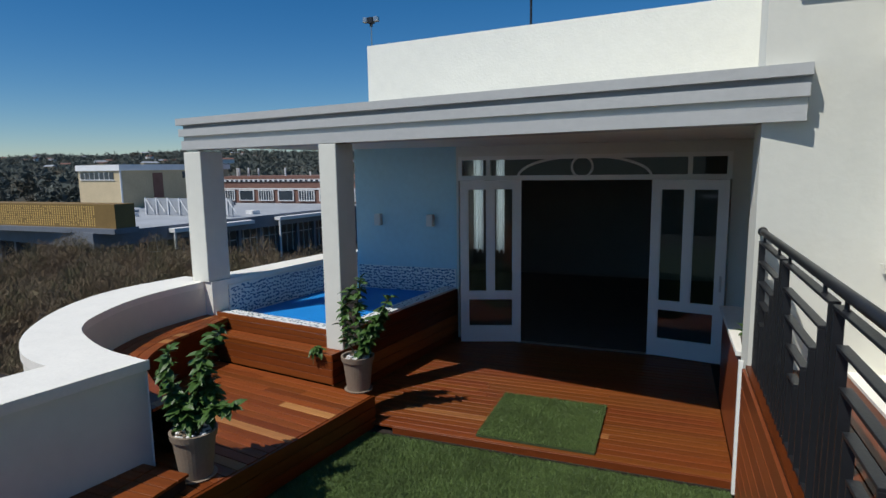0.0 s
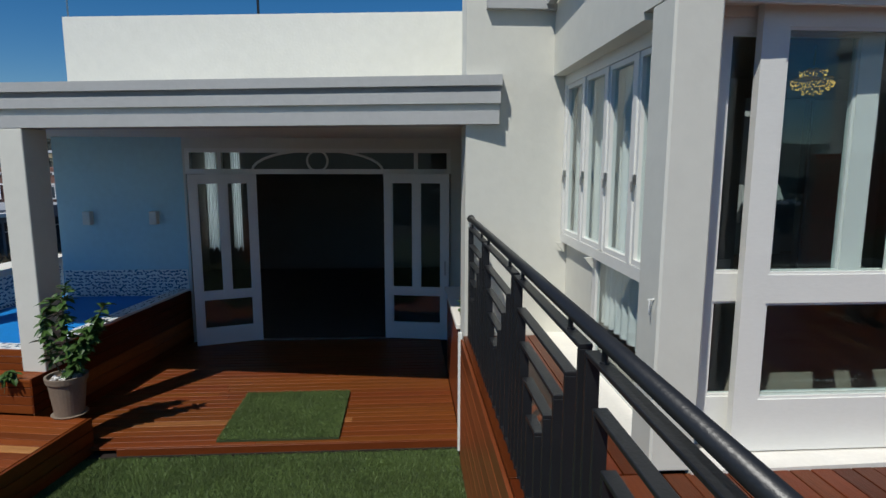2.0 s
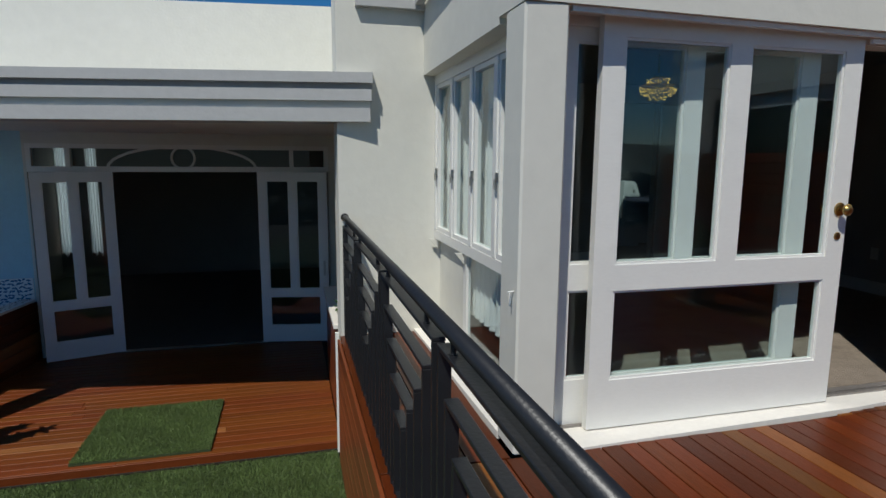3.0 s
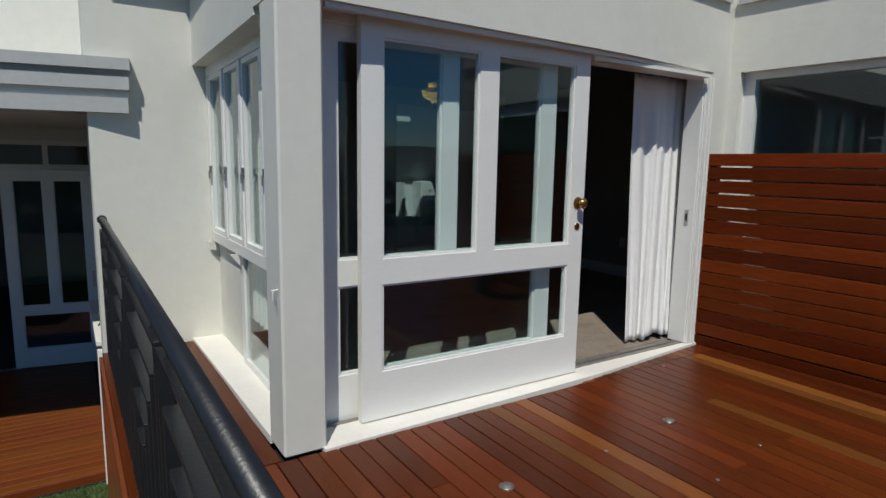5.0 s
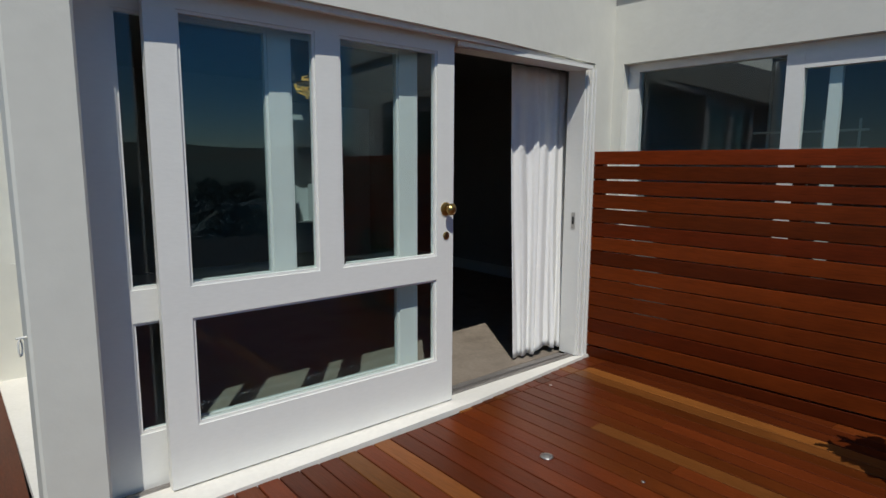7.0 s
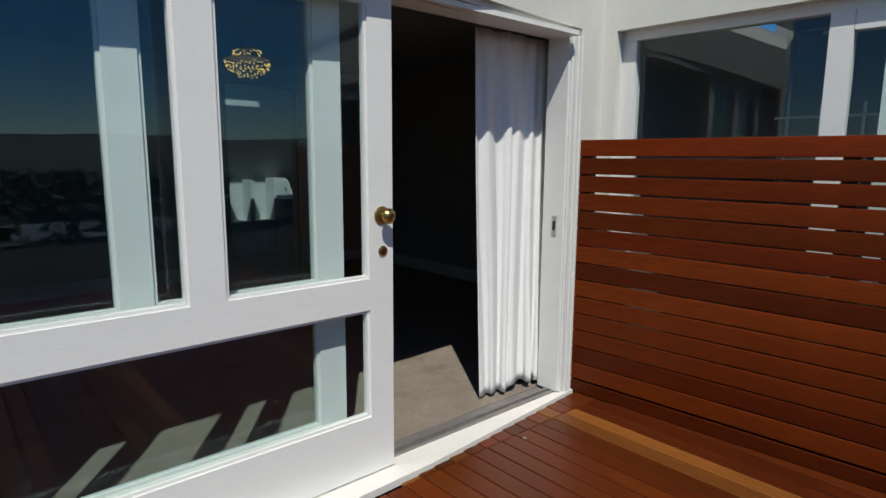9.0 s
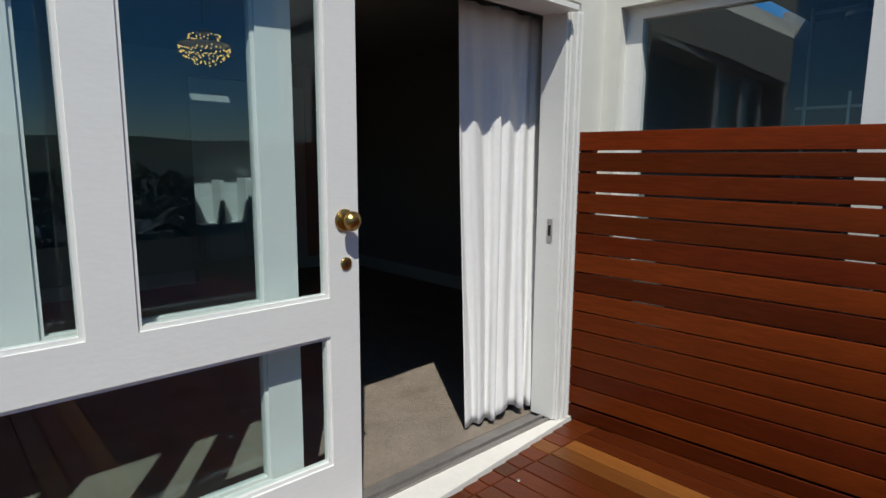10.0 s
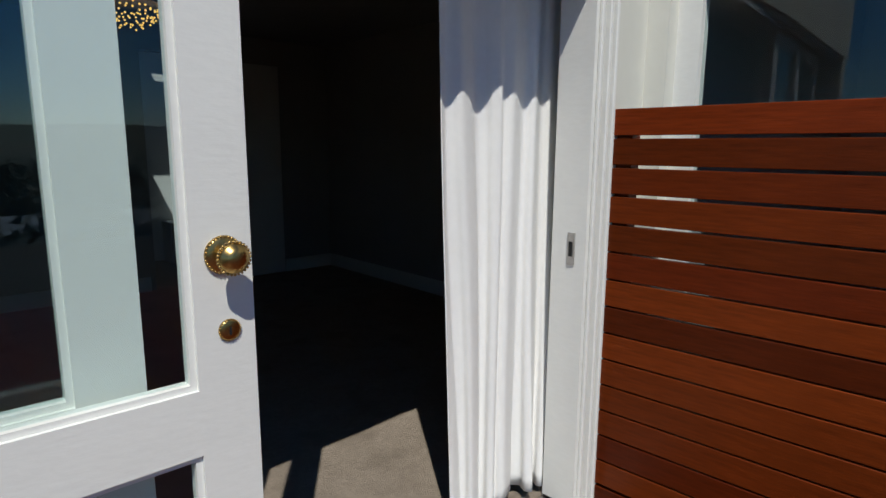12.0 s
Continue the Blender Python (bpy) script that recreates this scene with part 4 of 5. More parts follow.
# counter beside the covered patio
counter = thing("counter", "timber-faced counter with a white top beside the covered patio", "counter")
part("worktop", boxes((2.925, 3.32, 4.81, 6.30, -0.05, -0.01), bevel=0.004), "sill", counter, "white worktop")
part("front", boxes((2.955, 2.975, 4.84, 6.28, LOW, -0.052)), "pod", counter)
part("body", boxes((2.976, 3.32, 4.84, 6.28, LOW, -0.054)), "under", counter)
structure("trim_post", boxes((2.925, 2.955, 4.60, 4.635, GRASS, -0.02)), "white", "thin white corner trim beside the deck", "trim")
sprig = thing("potted_plant", "small green plant in a low pot on the white counter", "potted plant", m=pose(3.02, 4.98, -0.01))
bm = bmesh.new()
lathe(bm, [(0.04, 0), (0.055, 0.08), (0.045, 0.08), (0.04, 0.07)], 16)
part("pot", bm, "pot", sprig)
for k in range(12):
    o = new("leaf", LEAVES[k % 3])
    o.matrix_basis = Matrix.Translation((0, 0, 0.08)) @ Matrix.Rotation(k * 2.4, 4, "Z") @ Matrix.Rotation(radians(20 + 4 * k), 4, "X") @ Matrix.Scale(1.1, 4)
    o.parent = sprig

# vane and pole on the high parapet
vane = thing("wind_sensor", "small wind sensor on a thin mast on the high parapet", "wind sensor", m=pose(-1.49, 7.7, 2.95))
bm = bmesh.new()
rod(bm, (0, 0, 0), (0, 0, 0.36), 0.010, 8)
part("mast", bm, "steel", vane)
bm = boxes((-0.045, 0.045, -0.04, 0.04, 0.37, 0.45), bevel=0.008)
rod(bm, (0, 0, 0.33), (0, 0, 0.37), 0.022, 10)
part("sensor_body", bm, "iron", vane)
for x0, x1 in ((-0.115, -0.048), (0.048, 0.115)):
    part("side_vane", boxes((x0, x1, -0.035, 0.035, 0.385 if x0 < 0 else 0.39, 0.45), bevel=0.006), "steel", vane)
pole = thing("roof_pole", "thin dark pole behind the high parapet", "pole", m=pose(0.72, 7.8, 2.8))
bm = bmesh.new()
rod(bm, (0, 0, 0), (0, 0, 2.2), 0.016, 8)
part("shaft", bm, "iron", pole)
pipe = thing("wall_pipe", "thin white pipe in the corner of the upper wall", "pipe")
bm = bmesh.new()
rod(bm, (3.33, 7.56, 2.0), (3.33, 7.56, 4.2), 0.014, 8)
part("tube", bm, "white", pipe)


# ---- artificial grass ----
def blades(name, label, x0, x1, y0, y1, z, count, seed, size, keep=None):
    """Short blades of artificial grass, one narrow triangle each."""
    rng = np.random.default_rng(seed)
    x, y = rng.uniform(x0, x1, count), rng.uniform(y0, y1, count)
    a = rng.uniform(0, 2 * np.pi, count)
    h = rng.uniform(0.6, 1.2, count) * size
    w = 0.0022
    lean = rng.uniform(0.2, 0.8, count) * h
    b = rng.uniform(0, 2 * np.pi, count)
    v = np.zeros((count, 3, 3))
    v[:, 0] = np.stack([x - w * np.cos(a), y - w * np.sin(a), np.full(count, z)], 1)
    v[:, 1] = np.stack([x + w * np.cos(a), y + w * np.sin(a), np.full(count, z)], 1)
    v[:, 2] = np.stack([x + lean * np.cos(b), y + lean * np.sin(b), z + h], 1)
    me = bpy.data.meshes.new(name)
    me.vertices.add(count * 3)
    me.vertices.foreach_set("co", v.reshape(-1))
    me.loops.add(count * 3)
    me.loops.foreach_set("vertex_index", np.arange(count * 3))
    me.polygons.add(count)
    me.polygons.foreach_set("loop_start", np.arange(count) * 3)
    me.polygons.foreach_set("loop_total", np.full(count, 3))
    me.update()
    me.materials.append(M["blade"])
    return tagged(new(name, me), label, "grass", kind="stuff")


blades("lawn_grass", "short green artificial grass of the lawn", -0.2, DECK_X - 0.025, 1.6, 4.625, GRASS, 260000, 1, 0.026)
blades("mat_grass", "short green artificial grass of the door mat", 0.96, 1.95, 4.70, 5.68, LOW + 0.018, 45000, 2, 0.022)

# ---- surroundings ----
M["earth"] = material("overgrown_earth", (0.042, 0.038, 0.025), 1.0, vary=0.5, scale=0.2)
M["hill"] = material("wooded_hill", (0.065, 0.078, 0.062), 1.0, vary=0.5, scale=0.02, dirt=((0.12, 0.085, 0.055), 0.006, 0.52, 0.7))
M["twig"] = material("dry_foliage", (0.20, 0.140, 0.085), 0.9, vary=0.5, scale=0.7, dirt=((0.085, 0.085, 0.035), 0.35, 0.5, 0.9))
M["bark"] = material("grey_bark", (0.09, 0.075, 0.06), 0.9, vary=0.3, scale=3)
M["far_leaf"] = material("far_foliage", (0.100, 0.112, 0.098), 1.0, vary=0.4, scale=0.05, dirt=((0.10, 0.075, 0.045), 0.03, 0.55, 0.8))
M["roof_pale"] = material("pale_flat_roof", (0.33, 0.35, 0.38), 0.8, vary=0.2, scale=0.3)
M["fascia"] = material("blue_grey_fascia", (0.150, 0.165, 0.195), 0.6, vary=0.15, scale=0.5)
M["ochre"] = material("ochre_panel", (0.22, 0.135, 0.040), 0.7, vary=0.15, scale=0.6)
# bright ochre for the slots: their lit look is in the colour
M["ochre_light"] = material("lit_slot", (0.75, 0.50, 0.16), 0.7, vary=0.2, scale=3)
M["cream"] = material("cream_render", (0.50, 0.40, 0.25), 0.8, vary=0.12, scale=0.4)
M["brick"] = material("red_brick_far", (0.185, 0.095, 0.072), 0.9, vary=0.2, scale=0.8)
M["far_white"] = material("far_white_paint", (0.70, 0.70, 0.70), 0.7, vary=0.08, scale=0.6)
M["far_dark"] = material("far_dark_glass", (0.035, 0.045, 0.055), 0.25, vary=0.3, scale=0.5)

rng = random.Random(9)
bm = bmesh.new()
cols, lines = 70, 24
sheet = []
for j in range(lines + 1):
    y = 320 + j * 45
    row = []
    for i in range(cols + 1):
        x = -2100 + i * 50
        t = max(0.0, (y - 420) / 980)
        z = -12 + 62 * t ** 0.8 * (0.85 + 0.25 * noise.noise(Vector((x / 330, y / 400, 0))) + 0.08 * noise.noise(Vector((x / 70, y / 70, 3))))
        row.append(bm.verts.new((x, y, z)))
    sheet.append(row)
for a, b in zip(sheet, sheet[1:]):
    for i in range(cols):
        bm.faces.new((a[i], a[i + 1], b[i + 1], b[i]))
hill = structure("ground_hill", bm, "hill", "wooded hillside far behind the roofs", "hill")


bm = bmesh.new()
sheet = []
for j in range(12):
    y = -180 - j * 60
    sheet.append([bm.verts.new((x, y, -12 + (45 * (j / 11) ** 0.8) * (0.85 + 0.25 * noise.noise(Vector((x / 200, y / 200, 5)))))) for x in range(-1200, 1201, 60)])
for a, b in zip(sheet, sheet[1:]):
    for i in range(len(a) - 1):
        bm.faces.new((a[i], a[i + 1], b[i + 1], b[i]))
structure("ground_hill", bm, "hill", "wooded rise far behind the terrace", "hill")
for x, y, w in ((20, -62, 46), (64, -95, 60), (-40, -120, 50)):
    shed = thing("far_shed", "long low pale-roofed building across the street", "building", m=pose(x, y, -12))
    part("wall", boxes((-w / 2, w / 2, -7, 7, 0, 5.6)), "brick", shed)
    part("roof", boxes((-w / 2 - 0.5, w / 2 + 0.5, -7.5, 7.5, 5.6, 6.1)), "fascia", shed)


def clumps(name, spots, mat, label, category="trees", kind="stuff", n=26, seed=1):
    """Far trees: each a tuft of small leaf faces round an uneven centre; spots are (x, y, z, radius, height)."""
    rg = np.random.default_rng(seed)
    vs = []
    for x, y, z, r, h in spots:
        for k in range(5):
            a = rg.uniform(0, 6.28)
            ox, oy, oz, rr = np.cos(a) * r * 0.5 * (k > 0), np.sin(a) * r * 0.5 * (k > 0), h * rg.uniform(0.35, 0.8), r * rg.uniform(0.4, 0.75)
            d = rg.normal(size=(n, 3))
            d /= np.linalg.norm(d, axis=1)[:, None]
            c = np.array([x + ox, y + oy, z + oz]) + d * rr * rg.uniform(0.6, 1.05, (n, 1)) * np.array([1, 1, h / (2.2 * r)])
            s = rr * 0.42
            p, q = rg.normal(size=(n, 3)) * s, rg.normal(size=(n, 3)) * s
            vs.append(np.stack([c - p * 0.5, c + q * 0.6, c + p * 0.6], 1))
    v = np.concatenate(vs)
    count = len(v)
    me = bpy.data.meshes.new(name)
    me.vertices.add(count * 3)
    me.vertices.foreach_set("co", v.reshape(-1))
    me.loops.add(count * 3)
    me.loops.foreach_set("vertex_index", np.arange(count * 3))
    me.polygons.add(count)
    me.polygons.foreach_set("loop_start", np.arange(count) * 3)
    me.polygons.foreach_set("loop_total", np.full(count, 3))
    me.update()
    me.materials.append(M[mat])
    return tagged(new(name, me), label, category, kind=kind)


def hill_z(x, y):
    t = max(0.0, (y - 420) / 980)
    return -12 + 62 * t ** 0.8 * (0.85 + 0.25 * noise.noise(Vector((x / 330, y / 400, 0))) + 0.08 * noise.noise(Vector((x / 70, y / 70, 3))))


spots = []
for k in range(5200):
    y = rng.uniform(430, 1390)
    x = rng.uniform(-1.75, -0.35) * y
    if x < -2080:
        continue
    r = rng.uniform(3, 6.5) * (1 + y / 1500)
    spots.append((x, y, hill_z(x, y) - 2, r, r * rng.uniform(1.2, 1.9)))
clumps("hill_trees", spots, "far_leaf", "distant dark green and brown trees on the hillside", n=12, seed=3)
spots = []
for k in range(420):
    y = rng.uniform(135, 400)
    x = rng.uniform(-1.7, -0.35) * y
    r = rng.uniform(3.5, 6.5)
    spots.append((x, y, -12, r, r * rng.uniform(1.6, 2.3)))
clumps("town_trees", spots, "far_leaf", "dark trees between the town buildings and the hill", n=30, seed=4)
rg2 = random.Random(21)
spots = [(x, y, -12, r, r * 1.7) for x, y, r in ((rg2.uniform(-1.0, 1.3) * -y - 10, y, rg2.uniform(3.5, 6)) for y in (rg2.uniform(-30, -240) for _ in range(260)))]
clumps("street_trees", spots, "far_leaf", "dark trees across the street behind the terrace", n=30, seed=8)
for k in range(40):
    y = rng.uniform(500, 1300)
    x = rng.uniform(-1.7, -0.4) * y
    z = hill_z(x, y)
    house = thing("far_house", "small pale far-off house among the trees on the hillside", "house", group="houses on the hillside", m=pose(x, y, z + 5, 0, 0, rng.uniform(0, 90)))
    w, d, h = rng.uniform(10, 20), rng.uniform(8, 12), rng.uniform(4, 7)
    part("wall", boxes((-w / 2, w / 2, -d / 2, d / 2, 0, h)), "far_white" if rng.random() < 0.6 else "cream", house)
    bm = boxes((-w / 2 - 0.5, w / 2 + 0.5, -d / 2 - 0.5, d / 2 + 0.5, h, h + 2.2))
    for v in bm.verts:
        if v.co.z > h + 1:
            v.co.y *= 0.1
    part("roof", bm, "brick" if rng.random() < 0.5 else "roof_pale", house)

# long low building next door, its long side turned away
LOWB = Matrix.Translation((-57.5, 47, 0)) @ Matrix.Rotation(radians(-8), 4, "Z")
low_b = thing("low_building", "long low building with a pale flat roof and a blue-grey fascia", "building", m=LOWB)
part("roof", boxes((-62, 0, 0, 70, -5.9, -5.55)), "roof_pale", low_b)
part("fascia", boxes((-62, 0.3, -0.4, 0, -7.2, -5.45), (0, 0.3, 0, 70, -7.2, -5.45)), "fascia", low_b)
part("wall", boxes((-60, -3, 2.5, 68, -12, -5.9)), "far_dark", low_b)
for i in range(17):
    part("column", boxes((-1.2, -0.7, 1 + i * 4, 1.5 + i * 4, -12, -7.2)), "fascia", low_b)
for i in range(14):
    part("column", boxes((-56 + i * 4, -55.5 + i * 4, 1.0, 1.5, -12, -7.2)), "fascia", low_b)
for i in range(50):
    part("window_frame", boxes((-3.0, -2.9, 3 + i * 1.3, 3.1 + i * 1.3, -12, -7.2)), "far_white", low_b)
part("window_rail", boxes((-2.99, -2.92, 3, 68, -9.0, -8.9)), "far_white", low_b)
for i, y in enumerate((9, 27)):
    awning = thing("awning", "white flat awning beam jutting from the low building", "awning", group="awnings of the low building", m=LOWB)
    part("beam", boxes((0.4, 1.6, y, y + 13, -6.3, -5.8)), "far_white", awning)
    part("post", boxes((1.2, 1.4, y + 0.1, y + 0.3, -12, -6.3)), "far_white", awning)
for k in range(16):
    x, y = rng.uniform(-38, -4), rng.uniform(5, 60)
    duct = thing("roof_duct", "pale metal duct lying on the flat roof", "duct", group="ducts on the flat roof", m=LOWB)
    w, d = rng.choice(((5, 0.5), (7, 0.7), (1.5, 1.5), (3, 0.6)))
    part("body", boxes((x, x + w, y, y + d, -5.54, -5.54 + rng.uniform(0.3, 0.7))), rng.choice(("far_white", "roof_pale", "fascia")), duct)
tower_b = thing("lattice_column", "ochre perforated column beside the low building", "column", m=LOWB)
part("panel", boxes((0.6, 2.2, 2.0, 2.2, -12, -7.4)), "far_dark", tower_b)
bm = bmesh.new()
for i in range(7):
    for j in range(22):
        x, z = 0.7 + i * 0.22 + 0.11 * (j % 2), -11.8 + j * 0.2
        box(bm, x, x + 0.1, 1.96, 2.0, z, z + 0.12)
tagged(part("slot", bm, "ochre_light", tower_b), kind="stuff")

# ochre screened plant box
box_b = thing("plant_screen", "ochre metal screen with rows of slots on the flat roof", "screen")
part("panel", boxes((-78, -54.6, 47.4, 50, -5.5, -2.25)), "ochre", box_b)
part("kerb", boxes((-78.2, -54.4, 47.0, 50.2, -5.54, -4.95)), "fascia", box_b)
slots = bmesh.new()
for i in range(54):
    for j in range(9):
        if rng.random() < 0.93:
            x, z = -77.5 + i * 0.37, -4.75 + j * 0.26
            box(slots, x, x + 0.12, 47.38, 47.41, z, z + 0.19)
tagged(part("slot", slots, "ochre_light", box_b), kind="stuff")

# cream plant-room building, two faces seen
TURN_B = Matrix.Translation((-91.7, 80, 0)) @ Matrix.Rotation(radians(-11.5), 4, "Z")
cream = thing("cream_building", "cream rendered building with a white roof band and strip windows", "building", m=TURN_B)
part("wall", boxes((-15.2, 0, 0, 23.5, -12, 1.5)), "cream", cream)
part("roof", boxes((-15.5, 0.3, -0.3, 23.8, 1.5, 2.6)), "far_white", cream)
part("corner_strip", boxes((-0.05, 0.12, -0.15, 0.12, -5, 1.5)), "far_white", cream)
for i in range(7):
    w = part("window", boxes((-14.2 + i * 1.75, -12.75 + i * 1.75, -0.08, 0.0, -0.15, 1.2)), "far_dark", cream)
    part("window_frame", boxes((-14.3 + i * 1.75, -14.2 + i * 1.75, -0.12, 0.0, -0.15, 1.2)), "far_white", w)
part("sill", boxes((-14.3, -1.9, -0.2, 0.0, -0.3, -0.15)), "far_white", cream)
for i in range(5):
    part("window", boxes((0, 0.08, 12.5 + i * 1.6, 13.8 + i * 1.6, -0.1, 1.2)), "far_dark", cream)
part("door", boxes((0, 0.1, 6.2, 8.2, -3.8, 1.0)), "brick", cream)
fence2 = thing("roof_railing", "white sheeted railing with slanting braces on the flat roof", "railing")
part("sheet", boxes((-75, -58, 70, 70.2, -5.5, -2.9)), "roof_pale", fence2)
for i in range(8):
    x = -75 + i * 2.3
    part("post", boxes((x, x + 0.2, 69.8, 70, -5.5, -2.8)), "far_white", fence2)
    bm = bmesh.new()
    rod(bm, (x + 0.4, 69.7, -3.0), (x + 1.9, 69.7, -5.0), 0.12, 4)
    part("brace", bm, "far_white", fence2)

# brick block
brick_b = thing("brick_building", "long red-brick block with white rails and bands of windows", "building")
part("wall", boxes((-112, -38, 100, 112, -12, 0.0)), "brick", brick_b)
part("band", boxes((-112, -38, 99.8, 100, -2.75, -2.5)), "far_white", brick_b)
part("roof_rail", boxes((-112, -38, 99.7, 99.8, -0.75, -0.65)), "far_white", brick_b)
part("gallery", boxes((-112, -38, 99.85, 100, -1.2, -0.8)), "far_dark", brick_b)
for i in range(60):
    x = -111 + i * 1.22
    part("rail_post", boxes((x, x + 0.5, 99.75, 99.85, -1.1, -0.75)), "far_white", brick_b)
for i in range(15):
    x = -111 + i * 4.9
    for z0, z1 in ((-4.9, -3.0), (-7.2, -6.1)):
        w = part("window", boxes((x, x + 3.6, 99.8, 100, z0, z1)), "far_dark", brick_b)
        part("window_frame", boxes((x - 0.1, x + 3.7, 99.7, 99.8, z1, z1 + 0.15), (x - 0.1, x + 3.7, 99.7, 99.8, z0 - 0.15, z0), *([(x + k * 0.6, x + k * 0.6 + 0.12, 99.7, 99.8, z0, z1) for k in range(6)] if i % 2 else [(x - 0.1, x + 0.1, 99.7, 99.8, z0, z1)]), (x + 3.5, x + 3.7, 99.7, 99.8, z0, z1)), "far_white", w)
for k in range(14):
    x = rng.uniform(-92, -58)
    stub = thing("roof_vent", "thin pale vent on the brick block's roof", "vent", group="vents on the brick roof")
    part("body", boxes((x, x + 0.25, 104, 104.25, 0, rng.uniform(0.6, 1.9))), "far_white", stub)


# ---- dry trees below the terrace ----
def dry_tree(seed, h=7.0, r=3.6):
    rnd = random.Random(seed)
    ob = thing("tree", "bare brown winter tree with fine dry twigs below the roof terrace", "tree", group="dry trees below the terrace")
    bm = bmesh.new()
    rod(bm, (0, 0, 0), (0.1, 0.05, h * 0.4), 0.20, 8, 0.13)
    tips = []
    for k in range(7):
        a = k * 2.4 + rnd.uniform(-0.4, 0.4)
        p = Vector((0.1, 0.05, h * rnd.uniform(0.25, 0.42)))
        q = p + Vector((math.cos(a) * r * 0.45, math.sin(a) * r * 0.45, h * rnd.uniform(0.18, 0.3)))
        rod(bm, p, q, 0.08, 6, 0.045)
        for j in range(3):
            b = a + rnd.uniform(-0.9, 0.9)
            s = q + Vector((math.cos(b) * r * 0.4, math.sin(b) * r * 0.4, h * rnd.uniform(0.08, 0.25)))
            rod(bm, q, s, 0.04, 5, 0.015)
            tips.append(s)
    part("trunk", bm, "bark", ob)
    rg = np.random.default_rng(seed)
    n = 9000
    u = rg.normal(size=(n, 3))
    u /= np.linalg.norm(u, axis=1)[:, None]
    bumps = 0.75 + 0.25 * np.sin(3 * u[:, 0] + seed) * np.cos(4 * u[:, 1]) + 0.12 * np.sin(7 * u[:, 2] + 2 * u[:, 0])
    rad = rg.uniform(0.35, 1.0, n) ** 0.5 * bumps
    c = u * rad[:, None] * np.array([r, r, h * 0.36]) + np.array([0, 0, h * 0.66])
    up = np.stack([rg.normal(size=n) * 0.5, rg.normal(size=n) * 0.5, rg.uniform(0.3, 1.2, n)], 1)
    up /= np.linalg.norm(up, axis=1)[:, None]
    side = np.cross(up, rg.normal(size=(n, 3)))
    side /= np.linalg.norm(side, axis=1)[:, None]
    ln, wd = rg.uniform(0.22, 0.60, (n, 1)), rg.uniform(0.006, 0.020, (n, 1))
    v = np.stack([c - side * wd, c + side * wd, c + up * ln], 1)
    me = bpy.data.meshes.new("crown")
    me.vertices.add(n * 3)
    me.vertices.foreach_set("co", v.reshape(-1))
    me.loops.add(n * 3)
    me.loops.foreach_set("vertex_index", np.arange(n * 3))
    me.polygons.add(n)
    me.polygons.foreach_set("loop_start", np.arange(n) * 3)
    me.polygons.foreach_set("loop_total", np.full(n, 3))
    me.update()
    me.materials.append(M["twig"])
    crown = new("crown", me)
    crown.parent = ob
    return ob


kinds = [dry_tree(s) for s in (1, 2, 3)]
k = 0
for row in range(11):
    for i in range(13):
        y = 7.0 + row * 3.3 + rng.uniform(-0.9, 0.9)
        x = -7.5 - i * 3.9 + rng.uniform(-1.2, 1.2) - (0 if y > 10 else 1.5)
        if x > -5 or abs(x) > 2.1 * y + 14:
            continue
        if k < 3:
            kinds[k].matrix_basis = pose(x, y, -12, 0, 0, rng.uniform(0, 360))
        else:
            s = rng.uniform(0.85, 1.1)
            copy_thing(kinds[k % 3], pose(x, y, -12, 0, 0, rng.uniform(0, 360)) @ Matrix.Scale(s, 4))
        k += 1

# ---- ground and distance (rough) ----
structure("ground", boxes((-900, 900, -900, 1500, -12.2, -12)), "earth", "dry ground far below the roof", "ground")

# ---- timber pieces ----
deck = tagged(new("floor_deck"), "red-brown hardwood deck of the upper terrace", "floor", kind="structure")
rows = deck_rows(DECK_X, 3.55, FRONT_Y - 0.02, NOOK_Y, 0.0, 0.095, "y", seed=3)
rows += deck_rows(DECK_X, 6.95, -2.0, 2.41, 0.0, 0.095, "y", seed=4)
rows += deck_rows(1.4, DECK_X, -2.0, 0.4, 0.0, 0.095, "y", seed=9)
planks("plank", rows, "deck", deck)
planks("plank", [(5.42 + i * 0.0952, 5.42 + i * 0.0952 + 0.089, 2.412, 2.43 + 0.091 * (i * 0.0952), -0.022, 0.0) for i in range(15)], "deck", deck)
fascia = tagged(new("wall_deck_edge"), "red-brown hardwood boards on the side of the deck", "wall", kind="structure")
planks("board", [(DECK_X - 0.02, DECK_X, -2.0, NOOK_Y, -1.02 + i * 0.125, -1.02 + i * 0.125 + 0.119) for i in range(8)], "pod", fascia)
patio = tagged(new("floor_patio"), "red-brown hardwood deck of the covered patio", "floor", kind="structure")
planks("plank", deck_rows(-0.6, DECK_X, 4.66, BACK_Y - 0.03, LOW, 0.092, "x", seed=5), "deck_p", patio)
planks("plank", [(0.2, DECK_X, 4.635, 4.658, -1.03, LOW - 0.001)], "deck_p", patio)
plat = tagged(new("floor_platform"), "red-brown hardwood platform beside the lawn", "floor", kind="structure")
planks("plank", deck_rows(-2.1, 0.715, -3.6, -0.19, PLAT, 0.095, "x", seed=6), "deck_x", plat, POOL)
# platform side in the darker deck colour, as its shaded face
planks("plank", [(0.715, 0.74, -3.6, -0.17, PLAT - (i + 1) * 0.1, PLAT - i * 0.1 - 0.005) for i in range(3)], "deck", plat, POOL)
steps = tagged(new("stair_pool"), "red-brown hardwood step below the pool", "step", kind="structure")
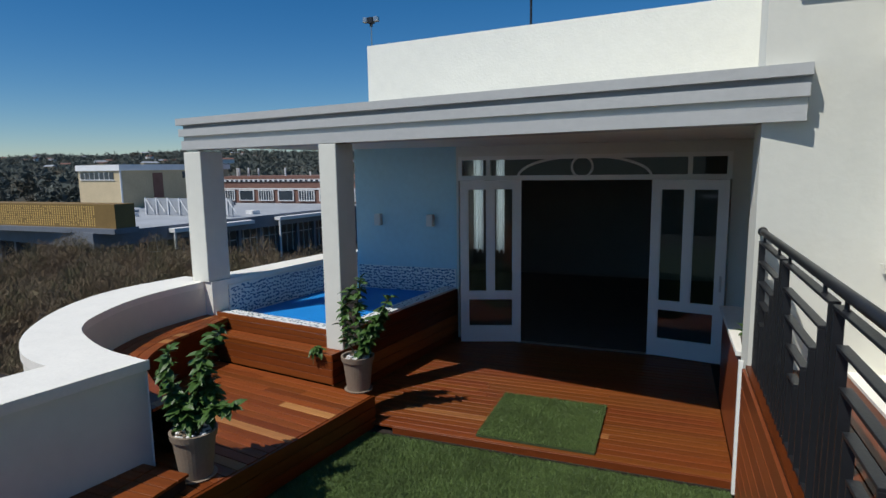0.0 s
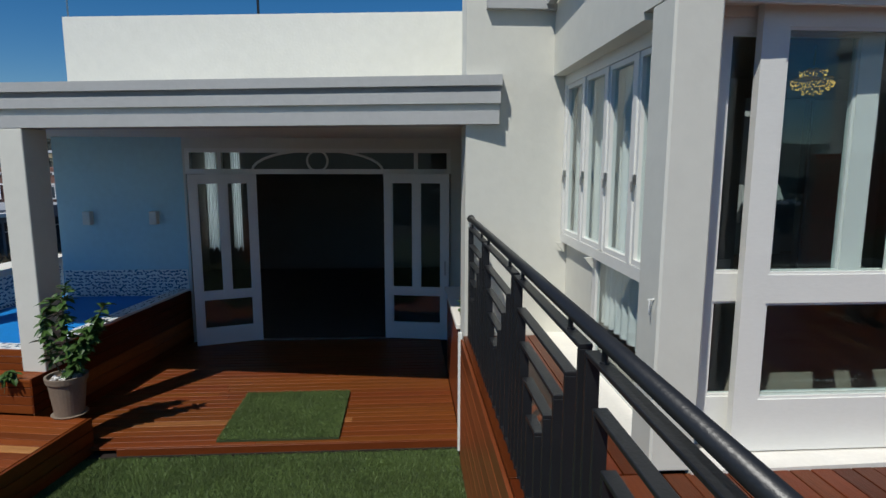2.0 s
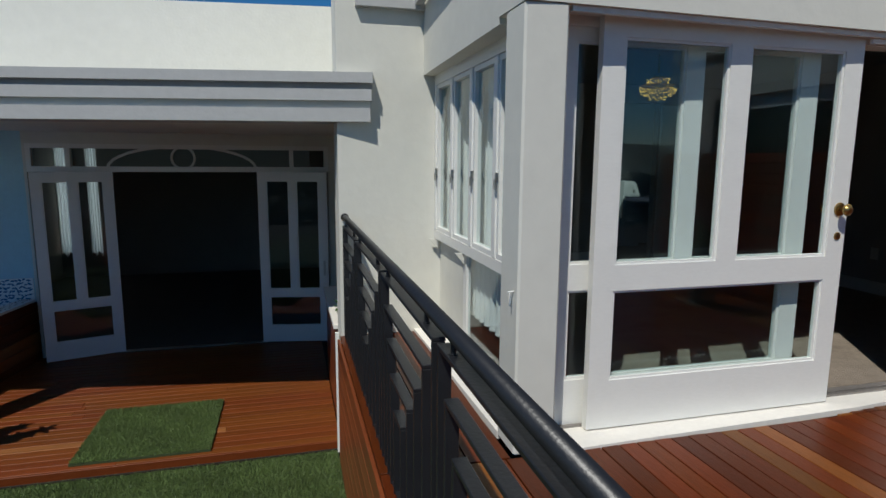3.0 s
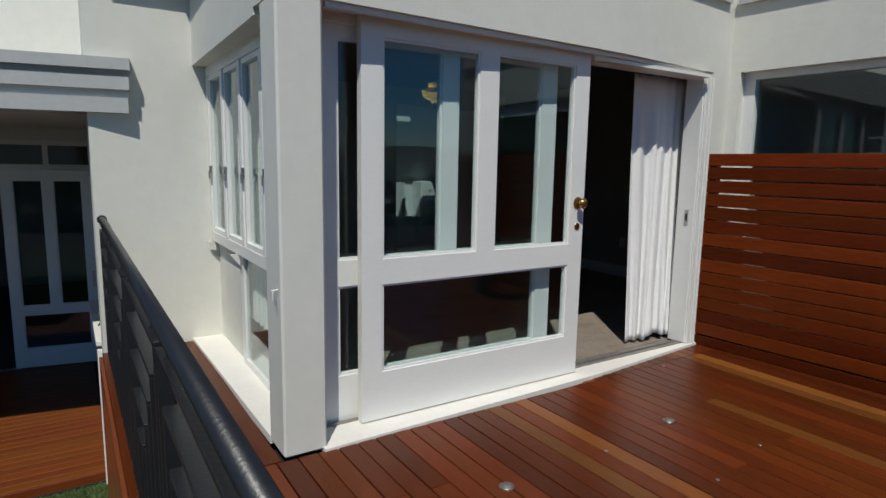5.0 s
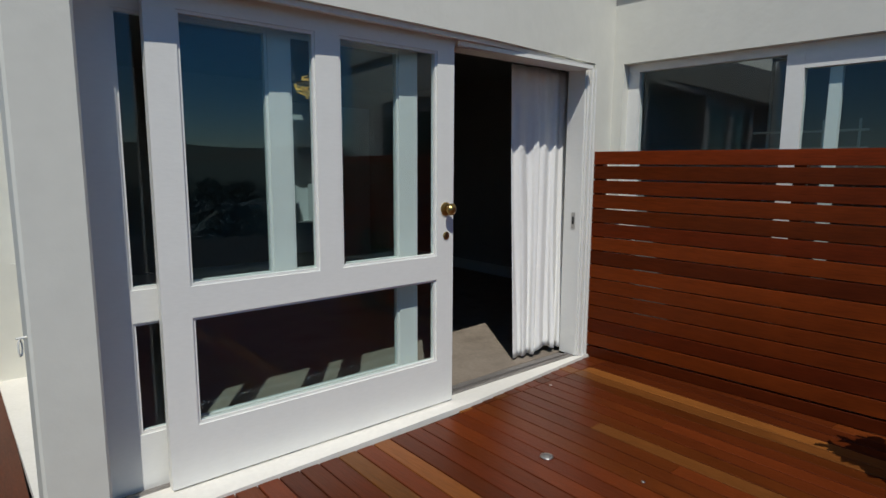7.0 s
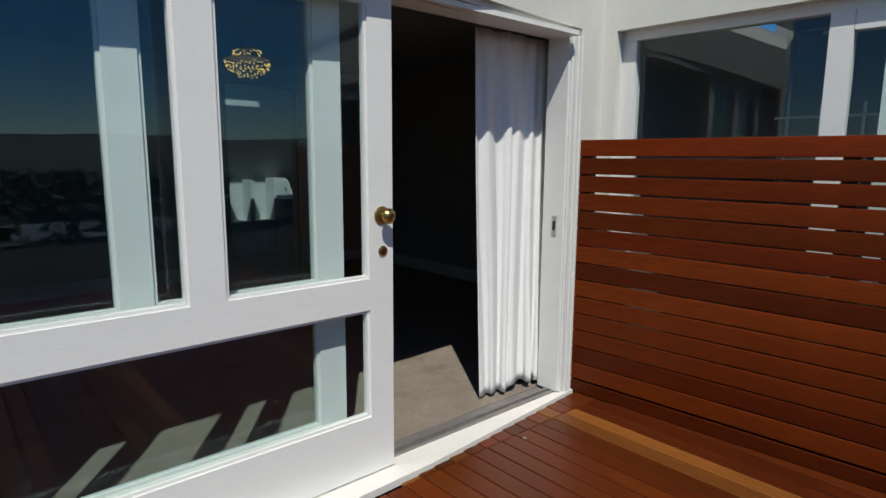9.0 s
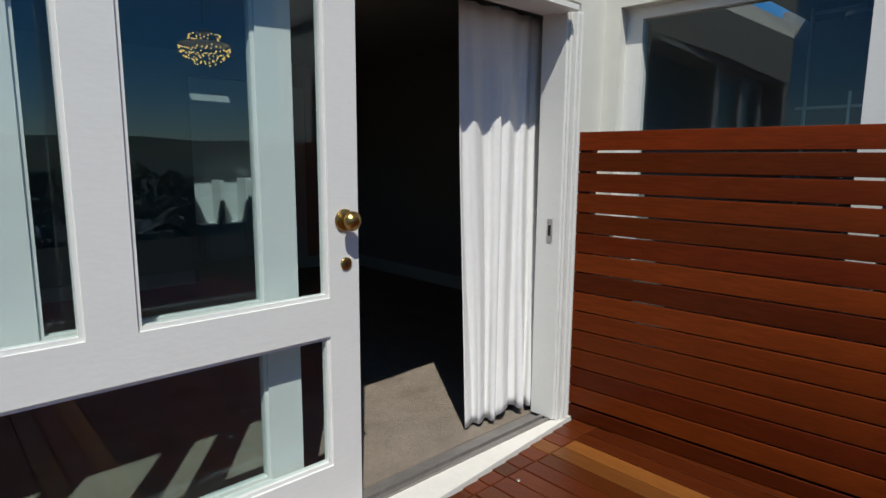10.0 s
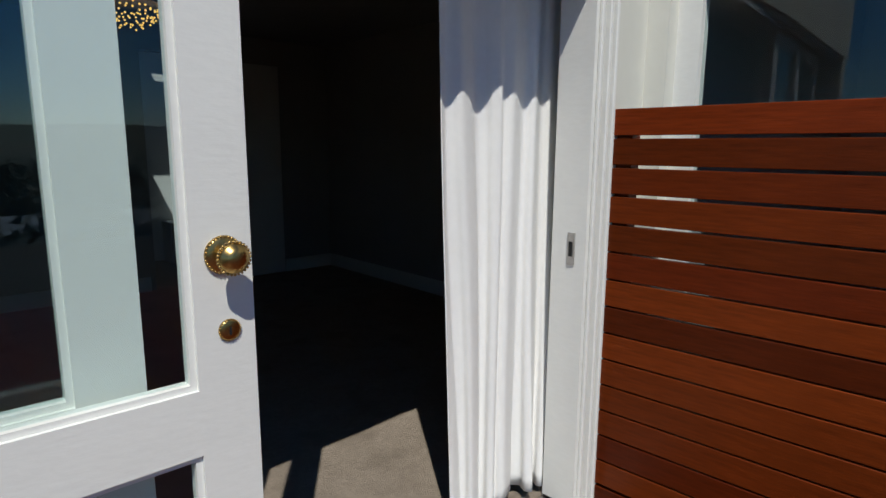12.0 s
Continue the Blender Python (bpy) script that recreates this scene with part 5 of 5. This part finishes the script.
planks("plank", deck_rows(-1.45, 0.24, -0.17, 0.035, SEAT, 0.075, "x", seed=7), "deck_x", steps, POOL)
planks("plank", [(-1.45, 0.23, -0.165, -0.145, PLAT + i * 0.075, PLAT + i * 0.075 + 0.07) for i in range(4)], "deck_x", steps, POOL)
planks("plank", [(-1.62, 0.03, 0.035, 0.055, SEAT + i * 0.06, SEAT + i * 0.06 + 0.055) for i in range(3)], "deck_x", steps, POOL)
# pool and step sides: shade put in by choosing the darker deck wood
planks("plank", [(0.121, 0.14, 0.27, 2.5, -0.96 + i * 0.115, -0.96 + i * 0.115 + 0.11) for i in range(6)], "deck", steps, POOL)
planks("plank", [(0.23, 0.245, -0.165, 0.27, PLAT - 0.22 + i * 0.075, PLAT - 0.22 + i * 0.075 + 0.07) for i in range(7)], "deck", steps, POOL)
structure("lawn_base", boxes((-1.2, DECK_X - 0.02, -3, 4.63, -1.06, GRASS)), "grass_base", "green artificial turf", "lawn")
structure("door_mat", boxes((0.96, 1.95, 4.70, 5.68, LOW + 0.002, LOW + 0.02)), "grass_base", "square of artificial turf on the patio deck", "mat")

screen = thing("slatted_screen", "red-brown hardwood privacy screen of horizontal slats", "screen", m=SIDE)
planks("slat", [(6.74, 6.762, -1.2, 2.59, 1.415 - (i + 1) * 0.0955 + (0.0105 if i < 3 else 0.008 if i == 3 else 0.0062), 1.415 - i * 0.0955) for i in range(14)] + [(6.74, 6.762, -1.2, 2.59, 0.003, 0.072)], "slat", screen)
for y in (2.55, 1.35, 0.3, -0.8):
    part("post", boxes((6.764, 6.82, y - 0.03, y + 0.03, 0.0, 1.38)), "slat", screen)
low_step = tagged(new("step_low"), "red-brown hardwood low step along the parapet", "step", kind="structure")
planks("plank", [(-1.1, -0.70, y, y + 0.09, -0.622, -0.60) for y in (1.0 + 0.096 * k for k in range(20))] , "deck_x", low_step)
planks("plank", [(-0.69, -0.42, y, y + 0.09, -0.622, -0.60) for y in (1.0 + 0.096 * k for k in range(20))] , "deck_x", low_step)
structure("step_low_base", boxes((-1.2, -0.44, 1.0, 2.9, -1.0, -0.624)), "under", "dark base of the low step", "step")
